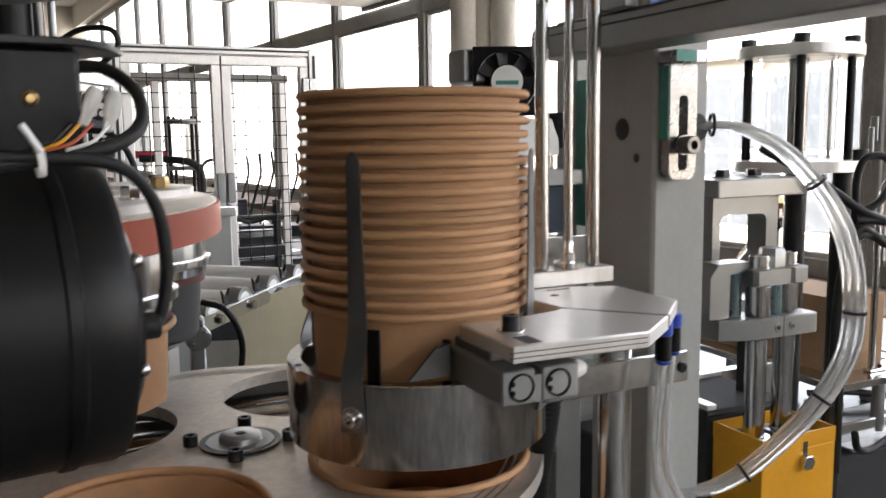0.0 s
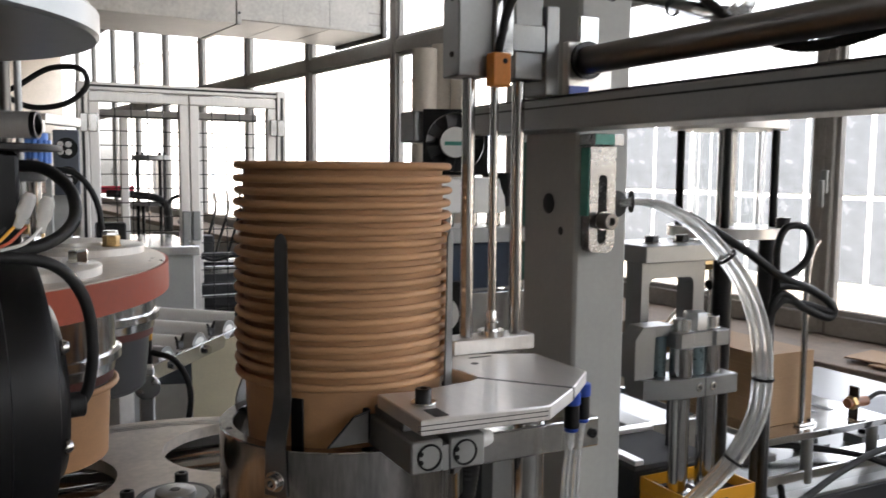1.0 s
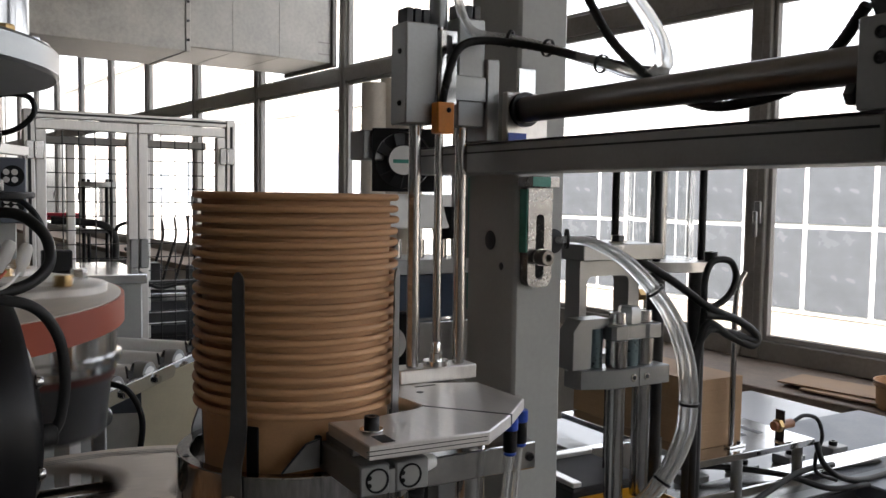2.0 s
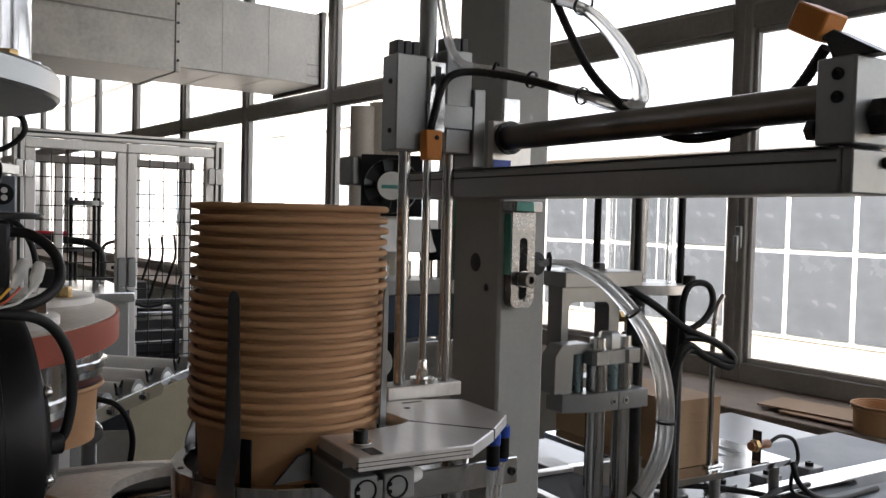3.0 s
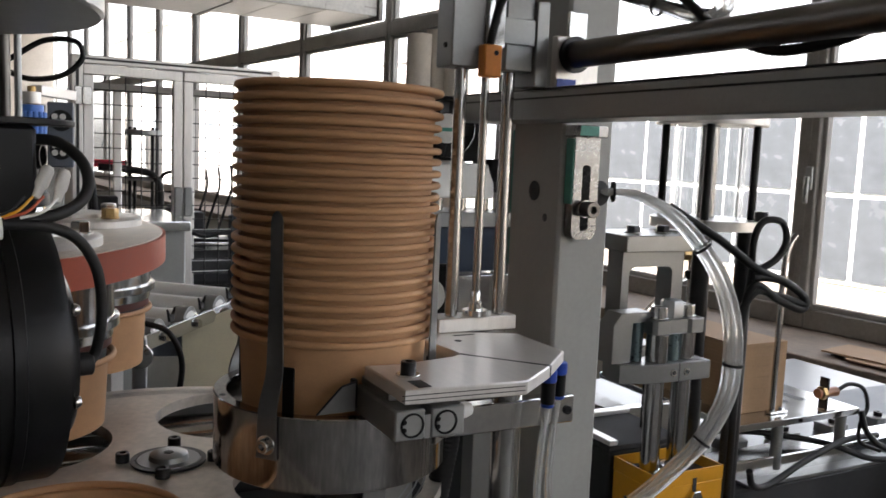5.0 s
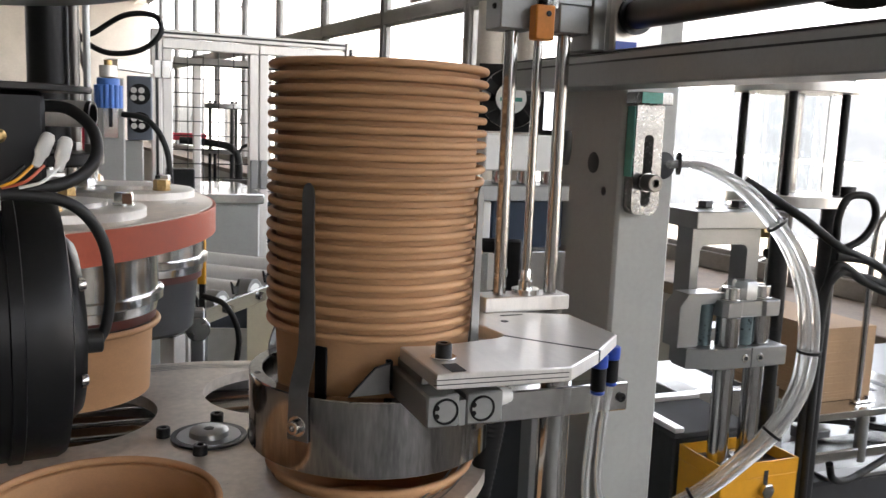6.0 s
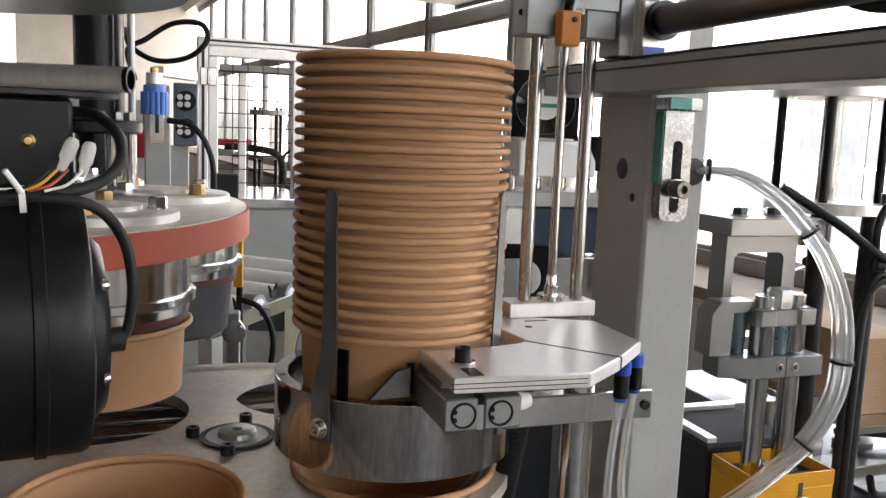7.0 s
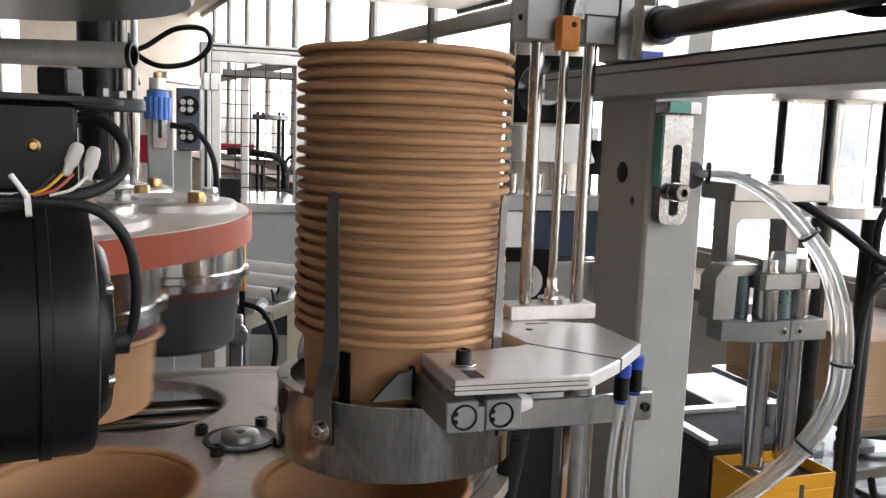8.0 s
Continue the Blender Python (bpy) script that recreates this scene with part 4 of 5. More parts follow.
def tubes():
    loop = ((0.250, 0.026, 1.154), (0.262, 0.019, 1.156), (0.281, 0.009, 1.154), (0.309, -0.007, 1.138), (0.334, -0.020, 1.110), (0.351, -0.030, 1.080), (0.361, -0.036, 1.043), (0.364, -0.037, 1.006),
            (0.360, -0.035, 0.972), (0.344, -0.026, 0.934), (0.317, -0.012, 0.899), (0.290, 0.002, 0.872), (0.262, 0.016, 0.857), (0.236, 0.030, 0.858))
    t = bundle(loop, ((0, 0), (0.0035, -0.0045), (-0.0035, 0.0035), (0.001, -0.0085), (-0.005, -0.003)), 0.0029, "tube_loop", "loop of clear plastic air tubes tied in a bundle")
    for i in (1, 4, 7, 9, 11):
        p, q, z = loop[i]
        a, b = loop[i - 1], loop[i + 1]
        m = along((p, q - 0.0025, z), (p + b[0] - a[0], q - 0.0025 + b[1] - a[1], z + b[2] - a[2]))
        ring = lathe([(0.0082, -0.0012), (0.0092, -0.0012), (0.0092, 0.0012), (0.0082, 0.0012)], 20, m=m, closed=True)
        part("cable_tie", ring, RUBBER, t)
    up = ((0.19, -0.020, 1.395), (0.19, -0.057, 1.378), (0.19, -0.110, 1.357), (0.19, -0.142, 1.334), (0.19, -0.167, 1.306), (0.19, -0.176, 1.284), (0.186, -0.172, 1.276))
    t = bundle(up, ((0, 0), (0.004, 0.003), (-0.003, 0.005)), 0.0030, "tube_drop", "clear plastic air tubes hanging from above")
    part("cable_tie", lathe([(0.0075, -0.0012), (0.0085, -0.0012), (0.0085, 0.0012), (0.0075, 0.0012)], 20, m=along((0.1903, -0.1075, 1.3595), (0.1903, -0.142, 1.3365)), closed=True), RUBBER, t)
    low = ((0.125, 0.0, 1.40), (0.127, -0.010, 1.355), (0.140, -0.012, 1.325), (0.165, -0.030, 1.318), (0.180, -0.060, 1.308), (0.188, -0.114, 1.290), (0.19, -0.145, 1.2795), (0.19, -0.175, 1.277))
    t = bundle(low, ((0, 0), (0.002, 0.006)), 0.0030, "tube_run", "clear plastic air tubes running along the thrust rod")
    for i in (3, 4, 5):
        p, q, z = low[i]
        a2, b2 = low[i - 1], low[i + 1]
        tie = lathe([(0.0060, -0.0012), (0.0069, -0.0012), (0.0069, 0.0012), (0.0060, 0.0012)], 18, m=along((p + 0.001, q + 0.003, z), (p + 0.001 + b2[0] - a2[0], q + 0.003 + b2[1] - a2[1], z + b2[2] - a2[2])), closed=True)
        part("cable_tie", tie, RUBBER, t)
    b = thing("black_hose", at(0, 0, 0), "black corrugated hose sagging under the rod", "hose")
    part("sheath", hose([(0.19, -0.060, 1.39), (0.19, -0.098, 1.333), (0.19, -0.126, 1.300), (0.19, -0.169, 1.269), (0.19, -0.206, 1.253), (0.19, -0.239, 1.251), (0.19, -0.277, 1.258), (0.188, -0.302, 1.275), (0.182, -0.322, 1.293)], 0.0032, 10, 14, ribs=0.1), RUBBER, b)
    k = thing("black_cable_loop", at(0.548, 0.10, 1.04), "looped black cables tied to the press post", "cable")
    part("sheath", hose([(-0.10, 0.05, 0.095), (-0.05, 0.02, 0.060), (-0.012, 0.0, 0.030), (0.03, -0.01, 0.012), (0.058, -0.012, -0.006), (0.052, -0.012, -0.018), (0.02, -0.006, -0.006), (-0.012, 0.0, 0.010), (-0.022, 0.004, -0.03), (-0.024, 0.005, -0.12), (-0.022, 0.006, -0.25)], 0.0048, 10, 12), RUBBER, k)
    part("sheath", hose([(-0.012, 0.0, 0.026), (0.012, -0.006, 0.040), (0.024, -0.008, 0.062), (0.016, -0.006, 0.082), (-0.006, 0.0, 0.082), (-0.016, 0.002, 0.060), (-0.014, 0.004, 0.02), (-0.020, 0.006, -0.05), (-0.020, 0.008, -0.25)], 0.0040, 10, 12), RUBBER, k)
    part("sheath", hose([(-0.016, 0.0, 0.020), (0.02, -0.008, 0.016), (0.05, -0.012, 0.0), (0.055, -0.012, -0.012), (0.02, -0.004, -0.002), (-0.014, 0.0, 0.0), (-0.028, 0.008, -0.06), (-0.030, 0.010, -0.25)], 0.0046, 10, 12), RUBBER, k)
    e = thing("brass_elbow", at(0.600, 0.268, 1.052), "brass and black air elbow on a thin stem", "air fitting")
    part("stem", rod(0.0035, -0.10, 0.040, 14), STEEL, e)
    part("nut", bar((-0.018, 0, 0.012), (0.006, 0, 0.012), 0.0085, 6), BRASS, e)
    part("body", rod(0.0075, -0.014, 0.014, 18, m=pose(0.014, -0.002, 0)), COPPER, e)
    part("tube", hose([(0.014, -0.002, -0.014), (-0.01, -0.002, -0.020), (-0.04, 0.0, -0.034), (-0.07, 0.01, -0.07)], 0.0028, 10, 8), CLEAR, e)
    part("cap", bar((0.008, -0.004, -0.012), (-0.010, -0.006, -0.015), 0.0065, 14), BLACK, e)


tubes()


# ---- behind the turntable ----
def conveyor():
    c = thing("roller_conveyor", pose(-0.318, 1.151, 0.903, 0, 0, -18), "sloping roller conveyor with bolted bright side rail", "conveyor")
    tilt = pose(0, 0, 0, 3, 0, 0)
    part("side_rail", box(-0.004, -0.11, -0.010, 0.004, 0.42, 0.012, 0.001), STEEL, c, m=tilt)
    part("side_rail", box(-0.36, -0.11, -0.012, -0.352, 0.42, 0.016, 0.001), STEEL, c, m=tilt)
    for k in range(5):
        y = -0.07 + 0.085 * k
        part("roller", bar((-0.350, y, 0.004), (-0.006, y, 0.004), 0.0150, 24), ROLLER, c, m=tilt)
        part("wing_clip", prism([(-0.006, 0), (0.006, 0), (0.010, 0.020), (0.004, 0.010), (-0.004, 0.010), (-0.010, 0.020)], -0.002, 0.002, None, 0.0005, pose(-0.012, y + 0.042, 0.012, 90, 0, 90)), OXIDE, c, m=tilt)
        part("bolt", hexhead(0.007, 0.006, m=pose(0.0042, y, 0.0, 0, 90, 0)), CHROME, c, m=tilt)
        part("bearing", bar((-0.030, y, 0.006), (-0.0065, y, 0.006), 0.0195, 20), ALU_DULL, c, m=tilt)
    for x, y in ((-0.01, -0.09), (-0.35, -0.09), (-0.01, 0.38), (-0.35, 0.38)):
        part("leg", box(x - 0.012, y - 0.012, -0.903, x + 0.012, y + 0.012, -0.016 if y < 0 else 0.008, 0.001), ALU, c)
    k = thing("cream_card", pose(-0.268, 1.245, 0.80, 0, 0, 8), "cream card panel leaning by the conveyor", "panel")
    part("sheet", prism([(-0.035, 0.0), (0.20, 0.0), (0.20, 0.18), (0.035, 0.135), (-0.042, 0.105)], -0.0012, 0.0012, m=pose(0, 0, 0, 64, 0, 0)), CREAM, k)
    kp = thing("slate_panel", pose(-0.33, 1.33, 0.0, 0, 0, 8), "slate-blue sheet-metal cabinet below the conveyor", "cabinet")
    part("body", box(-0.06, 0.0, 0.0, 0.26, 0.2, 0.885, 0.002), SLATE, kp)
    part("plinth", box(-0.062, -0.003, 0.0, 0.262, -0.0004, 0.835, 0.001), WHITE_PAINT, kp)
    # extrusion rails just behind the turntable
    r = thing("extrusion_rail", pose(-0.075, 0.83, 0.0, 0, 0, 20), "slotted aluminium extrusion rail behind the turntable", "rail")
    part("profile", box(-0.16, -0.02, 0.895, 0.22, 0.02, 0.925, 0.001), ALU_DULL, r)
    part("slot", box(-0.16, -0.0206, 0.906, 0.22, -0.0198, 0.913, 0), OXIDE, r)
    part("slot", box(-0.16, -0.004, 0.9252, 0.22, 0.004, 0.9256, 0), OXIDE, r)
    for x in (-0.15, 0.20):
        part("leg", box(x, -0.015, 0, x + 0.03, 0.015, 0.8948, 0.001), ALU_DULL, r)
    # bars and plates under the turntable
    u = thing("turntable_stand", pose(HUB[0], HUB[1], 0.0, 0, 0, 25), "grey machine base with bright guide bars below the turntable", "machine base")
    part("body", box(-0.62, -0.34, 0.0, 0.24, 0.24, 0.80, 0.004), DIM, u)
    part("top_plate", box(-0.615, -0.335, 0.8003, 0.235, 0.235, 0.806, 0.001), GREY_CORE, u)
    for k2 in range(4):
        part("guide_bar", bar((-0.30, 0.08 + 0.035 * k2, 0.905), (0.22, 0.08 + 0.035 * k2, 0.905), 0.010, 16), CHROME, u)
    for x in (-0.28, 0.20):
        part("bar_block", box(x - 0.012, 0.06, 0.8003, x + 0.012, 0.22, 0.920, 0.001), ALU_DULL, u)
    part("shaft", rod(0.03, 0.8003, 0.927, 32), OXIDE, u)
    part("drip_plate", box(-0.62, 0.2405, 0.80, 0.30, 0.42, 0.835, 0.002), DIM, u)
    # wheel and pivot arm beside the turret
    w = thing("pivot_arm", pose(-0.275, 0.935, 0.0, 0, 0, 20), "grey pivot arm with a bright disc and a black cable", "machine arm")
    part("arm", box(-0.008, -0.012, 0.3, 0.008, 0.012, 0.955, 0.002), ALU_DULL, w)
    part("disc", rod(0.014, 0, 0.008, 32, m=pose(0.0, -0.0125, 0.935, 90, 0, 0)), STEEL, w)
    for a in (40, 220):
        part("bolt", hexhead(0.003, 0.004, m=pose(0.009 * math.cos(radians(a)), -0.0207, 0.935 + 0.009 * math.sin(radians(a)), 90, 0, 0)), CHROME, w)
    part("cable", hose([(0.005, -0.02, 0.975), (0.03, -0.03, 0.965), (0.045, -0.03, 0.93), (0.04, -0.03, 0.88), (0.03, -0.02, 0.80)], 0.0035, 10, 10), RUBBER, w)


conveyor()


def second_station():
    """The next station, seen between the rods."""
    s = thing("rear_station", at(0.327, 0.471, 0.0), "rear machine station with plates, cups and fittings", "machine")
    part("post", box(-0.16, -0.02, 0.0, -0.11, 0.03, 1.08, 0.002), PAINT, s)
    part("post", box(0.10, -0.02, 0.0, 0.15, 0.03, 1.30, 0.002), PAINT, s)
    part("shelf", box(-0.108, -0.04, 1.085, 0.098, 0.06, 1.105, 0.001), ALU_DULL, s)
    for k in range(5):
        part("fitting", rod(0.010, 1.1053, 1.132, 18, m=pose(-0.085 + 0.036 * k, -0.01, 0)), CHROME, s)
    part("lower_plate", box(-0.108, -0.05, 0.93, 0.098, 0.02, 1.02, 0.001), STEEL, s)
    part("black_cup", lathe([(0, 1.1330), (0.018, 1.1330), (0.026, 1.178), (0, 1.178)], 24, m=pose(0.064, -0.02, 0)), BLACK, s)
    part("blue_box", box(-0.03, -0.03, 1.022, 0.075, 0.02, 1.0845, 0.002), NAVY, s, "dark blue box under the shelf")
    part("white_case", box(-0.105, -0.035, 1.022, -0.034, 0.02, 1.0845, 0.002), WHITE_PAINT, s)
    part("red_lamp", rod(0.004, 1.1053, 1.115, 12, m=pose(-0.075, -0.032, 0)), CRIMSON, s)
    part("wire", hose([(-0.14, -0.05, 1.10), (-0.11, -0.045, 1.108), (-0.085, -0.035, 1.112), (-0.075, -0.032, 1.110)], 0.0012, 6, 6), RUBBER, s)
    part("side_strip", box(0.0985, -0.045, 1.03, 0.106, -0.0205, 1.22, 0.001), GREEN, s)
    c = thing("fan_carriage", at(0.3134, 0.4363, 1.216), "square black cooling fan with a white round label", "fan")
    fr = ring_plate([(-0.042, -0.042), (0.042, -0.042), (0.042, 0.042), (-0.042, 0.042)], [(0, 0, 0.038)], -0.012, 0.012)
    fr.transform(pose(0, 0, 0, 90, 0, -25))
    part("frame", fr, BLACK, c)
    part("guard", rod(0.0378, -0.011, -0.009, 32, m=pose(0, 0, 0, 90, 0, -25)), DIM, c)
    for k in range(7):
        a = 2 * math.pi * k / 7
        bl = prism([(0.012, -0.004), (0.036, -0.012), (0.037, 0.006), (0.014, 0.006)], -0.001, 0.001, None, 0, pose(0, 0, 0, 90, 0, -25) @ pose(0, 0, 0, 0, 0, math.degrees(a)) @ pose(0, 0, 0, 28, 0, 0))
        part("blade", bl, GREY_CORE, c)
    part("hub", rod(0.021, -0.008, 0.010, 32, m=pose(0, 0, 0, 90, 0, -25)), BLACK, c)
    part("label", rod(0.0195, 0.0101, 0.0104, 32, m=pose(0, 0, 0, 90, 0, -25)), WHITE_PAINT, c, "white round label with a green bar")
    part("label_bar", box(-0.014, -0.0110, -0.004, 0.014, -0.0106, 0.001, 0), GREEN, c, m=pose(0, 0, 0, 0, 0, -25))
    part("box", box(-0.035, -0.005, -0.092, 0.075, 0.045, -0.045, 0.002), WHITE_PAINT, c)
    part("upper_box", box(-0.052, 0.016, 0.0, -0.02, 0.06, 0.040, 0.002), ALU_DULL, c)
    d = thing("lower_fan", at(0.288, 0.425, 0.995), "black cooling fan with a white round label", "fan")
    part("frame", box(-0.042, -0.002, -0.042, 0.042, 0.012, 0.042, 0.003), BLACK, d, m=pose(0, 0, 0, 0, 0, -25))
    part("label", rod(0.024, 0, 0.003, 32, m=pose(0, 0, 0, 0, 0, -25) @ pose(0, -0.0021, 0, 90, 0, 0)), WHITE_PAINT, d)
    for k, (x, y) in enumerate(((0.047, 1.778), (0.088, 1.80), (0.128, 1.776))):
        r = thing("paper_roll", pose(x, y, 0.9), "tall cream paper roll standing on end", "paper roll", "paper rolls")
        part("roll", lathe([(0.005, 0.0), (0.028, 0.0), (0.026, 0.53 + 0.012 * k), (0.007, 0.53 + 0.012 * k), (0.005, 0.52)], 32), OFFWHITE, r)
    rk = thing("roll_shelf", pose(0.09, 1.79, 0.0, 0, 0, 10), "grey metal stand for paper rolls", "stand")
    part("top", box(-0.14, -0.10, 0.86, 0.14, 0.10, 0.899, 0.002), PAINT, rk)
    for x in (-0.13, 0.10):
        part("leg", box(x, -0.015, 0, x + 0.03, 0.015, 0.8598, 0.002), PAINT, rk)
    return c


FAN = second_station()


def turret_top():
    t = thing("upper_disc", pose(TURRET[0], TURRET[1], 1.293), "heavy grey upper disc with bolted steel covers", "disc")
    part("plate", lathe([(0, 0.0), (0.259, 0.0), (0.262, 0.003), (0.262, 0.022), (0.259, 0.025), (0, 0.025)], 96), PRESS_STEEL, t)
    for k in range(8):
        a = radians(-20 + 45 * k)
        cv = part("cover", lathe([(0, 0.0252), (0.055, 0.0252), (0.055, 0.036), (0, 0.036)], 40, m=pose(0.20 * math.cos(a), 0.20 * math.sin(a), 0)), ALU, t)
        for j in range(4):
            b = radians(45 + 90 * j)
            part("bolt", hexhead(0.009, 0.010, m=pose(0.20 * math.cos(a) + 0.042 * math.cos(b), 0.20 * math.sin(a) + 0.042 * math.sin(b), 0.0362)), BRASS if j % 2 else STEEL, cv)
        part("barrel", rod(0.038, 0.0362, 0.30, 32, m=pose(0.20 * math.cos(a), 0.20 * math.sin(a), 0)), CHROME, cv)
    part("shaft", rod(0.05, -0.193, 0.0, 32), OXIDE, t)
    p = thing("tool_carrier", HEAD.copy(), "rising tool carrier with a bright open pipe and black plate", "tool carrier")
    part("pipe", lathe([(0.0092, -0.145), (0.0116, -0.145), (0.0116, 0.0), (0.0092, 0.0)], 32, m=pose(0, 0, 0, 0, 90, 5), closed=True), ALU, p)
    part("pipe_mouth", lathe([(0.0, -0.012), (0.0090, -0.012), (0.0092, 0.0004), (0.0118, 0.0004), (0.0118, -0.004), (0.0117, -0.004)], 32, m=pose(0, 0, 0, 0, 90, 5)), BLACK, p)
    plate = part("plate", lathe([(0, -0.050), (0.050, -0.050), (0.052, -0.048), (0.052, -0.039), (0.050, -0.037), (0, -0.037)], 40, m=pose(-0.075, 0.06, 0)), BLACK, p)
    for k in range(6):
        a = radians(15 + 60 * k)
        part("bolt", hexhead(0.006, 0.008, m=pose(-0.075 + 0.040 * math.cos(a), 0.06 + 0.040 * math.sin(a), -0.0368)), DARK_STEEL, plate)
    part("clamp", box(-0.095, 0.0, -0.0368, -0.065, 0.030, -0.0117, 0.002), OXIDE, p)
    for x, y in ((-0.045, 0.050), (-0.032, 0.062), (-0.040, 0.080)):
        part("push_rod", lathe([(0, -0.122), (0.0035, -0.122), (0.0055, -0.085), (0.0062, -0.0505), (0, -0.0505)], 20, m=pose(x, y, 0)), CHROME, p)
    q = thing("dark_post", pose(-0.577, 1.187, 0.0), "dark round steel machine post", "post")
    part("post", rod(0.030, 0.0, 2.4, 28), BLACK, q)
    part("guide_rail", rod(0.007, 0.0, 2.4, 16, m=pose(0.039, -0.004, 0)), DARK_STEEL, q)
    part("guide_rail", rod(0.005, 0.0, 2.4, 16, m=pose(0.054, 0.002, 0)), PRESS_STEEL, q)
    w = thing("white_post", pose(-0.78, 1.25, 0.0), "slotted pale aluminium machine post", "post")
    part("post", box(-0.025, -0.025, 0, 0.025, 0.025, 2.2, 0.002), ALU, w)
    part("slot", box(-0.005, -0.0256, 0.02, 0.005, -0.0248, 2.18, 0), OXIDE, w)
    f = thing("air_filter", pose(-0.718, 1.69, 1.186), "blue ribbed air silencer below a pale housing", "air filter")
    part("housing", rod(0.017, 0.062, 0.085, 20), ALU, f)
    part("cap", rod(0.008, 0.0852, 0.096, 16), BRASS, f)
    part("neck", rod(0.014, 0.0605, 0.0618, 16), BRASS, f)
    rb = bmesh.new()
    for k in range(14):
        a = 2 * math.pi * k / 14
        rod(0.0056, 0, 0.046, 10, rb, pose(0.022 * math.cos(a), 0.022 * math.sin(a), 0))
    rod(0.022, 0.002, 0.0595, 20, rb)
    part("ribs", rb, SKY_BLUE, f)
    part("bracket", box(-0.012, 0.02, 0.08, 0.012, 0.20, 0.10, 0.001), ALU, f)
    g = thing("far_column", pose(-0.80, 1.88, 0.0, 0, 0, 25), "grey painted column of the next machine with a slotted plate", "column")
    part("tube", box(-0.028, 0, 0, 0.030, 0.08, 1.255, 0.003), PAINT, g)
    part("plate", box(-0.016, -0.006, 1.12, 0.016, -0.0004, 1.22, 0.001), STEEL, g)
    part("slot", box(-0.004, -0.0066, 1.145, 0.004, -0.0061, 1.20, 0), DIM, g)
    part("hose", hose([(0.024, -0.004, 1.175), (0.075, -0.02, 1.165), (0.11, -0.03, 1.12), (0.125, -0.03, 1.05), (0.125, -0.02, 0.90)], 0.007, 10, 10), RUBBER, g)
    b = thing("fan_box", pose(-0.85, 2.10, 1.11, 0, 0, 20), "grey control box with two cooling fans", "control box")
    part("body", box(-0.006, 0, 0, 0.054, 0.08, 0.16, 0.003), SLATE, b)
    for z in (0.045, 0.115):
        fan = part("fan", rod(0.026, 0, 0.006, 28, m=pose(0.025, -0.0003, z, 90, 0, 0)), BLACK, b)
        for k in range(4):
            a = radians(45 + 90 * k)
            part("blade", rod(0.0075, 0.0062, 0.0075, 14, m=pose(0.02 + 0.013 * math.cos(a), -0.0003, z + 0.013 * math.sin(a), 90, 0, 0)), ALU, fan)
    part("stand", box(-0.03, 0.02, -1.11, 0.03, 0.06, -0.0005, 0.002), PAINT, b)
    return p


PRESS_HEAD = turret_top()


def left_machines():
    """Parts of the next machine, seen past the turret."""
    g = thing("next_turret", pose(-0.95, 2.05, 0.0, 0, 0, 25), "distant machine table with bright rods and plates", "machine")
    part("bed", box(-0.45, -0.10, 0.0, 0.42, 0.30, 0.96, 0.004), PAINT, g)
    part("top", box(-0.46, -0.11, 0.9604, 0.43, 0.31, 0.985, 0.002), STEEL, g)
    part("drum", lathe([(0, 0.9855), (0.14, 0.9855), (0.14, 1.01), (0.13, 1.012), (0, 1.012)], 40, m=pose(-0.12, 0.05, 0)), ALU, g)
    for k in range(6):
        a = radians(60 * k)
        part("rod", rod(0.008, 1.0122, 1.16, 14, m=pose(-0.12 + 0.10 * math.cos(a), 0.05 + 0.10 * math.sin(a), 0)), CHROME, g)
    part("ring_plate", rod(0.125, 1.1605, 1.175, 36, m=pose(-0.12, 0.05, 0)), OXIDE, g)
    part("valve", box(0.20, 0.0, 0.9855, 0.27, 0.05, 1.04, 0.003), BLACK, g)
    c = thing("red_white_carton", pose(-0.99, 2.20, 1.07, 0, 0, 15), "red and white carton standing on a post", "carton")
    part("lower", box(-0.03, 0, 0, 0.03, 0.05, 0.075, 0.001), CRIMSON, c)
    part("upper", box(-0.03, 0, 0.0753, 0.03, 0.05, 0.155, 0.001), WHITE_PAINT, c)
    part("stripe", box(0.004, -0.0006, 0.085, 0.024, -0.0001, 0.145, 0), ORANGE, c)
    part("post", box(-0.01, 0.015, -1.07, 0.01, 0.035, -0.0003, 0.001), ALU, c)
    d = thing("rear_machine", pose(-0.75, 2.42, 0.0, 0, 0, 27), "dark steel machine frame behind the fence post", "machine frame")
    for z, h in ((0.79, 0.03), (0.90, 0.018)):
        part("cross_bar", box(-0.05, 0.10, z, 0.34, 0.13, z + h, 0.002), DIM, d)
    for x in (-0.05, 0.14, 0.32):
        part("upright", box(x, 0.1305, 0.0, x + 0.018, 0.16, 0.96, 0.002), DIM, d)
    part("motor", lathe([(0, -0.05), (0.034, -0.05), (0.036, 0.04), (0.02, 0.05), (0, 0.05)], 24, m=pose(0.10, 0.09, 0.955, 90, 0, 60)), GREY_CORE, d)
    part("cable", hose([(0.10, 0.08, 0.97), (0.16, 0.07, 0.93), (0.22, 0.07, 0.90), (0.30, 0.08, 0.915)], 0.005, 8, 8), RUBBER, d)
    y = thing("yellow_marker", pose(-0.305, 1.036, 0.985), "small yellow marker plate on the pivot arm", "marker")
    part("plate", box(-0.006, -0.004, -0.02, 0.006, 0.002, 0.045, 0.0008), YELLOW, y)
    part("stem", box(-0.004, 0.0022, -0.2, 0.004, 0.008, 0.04, 0.0006), OXIDE, y)


left_machines()


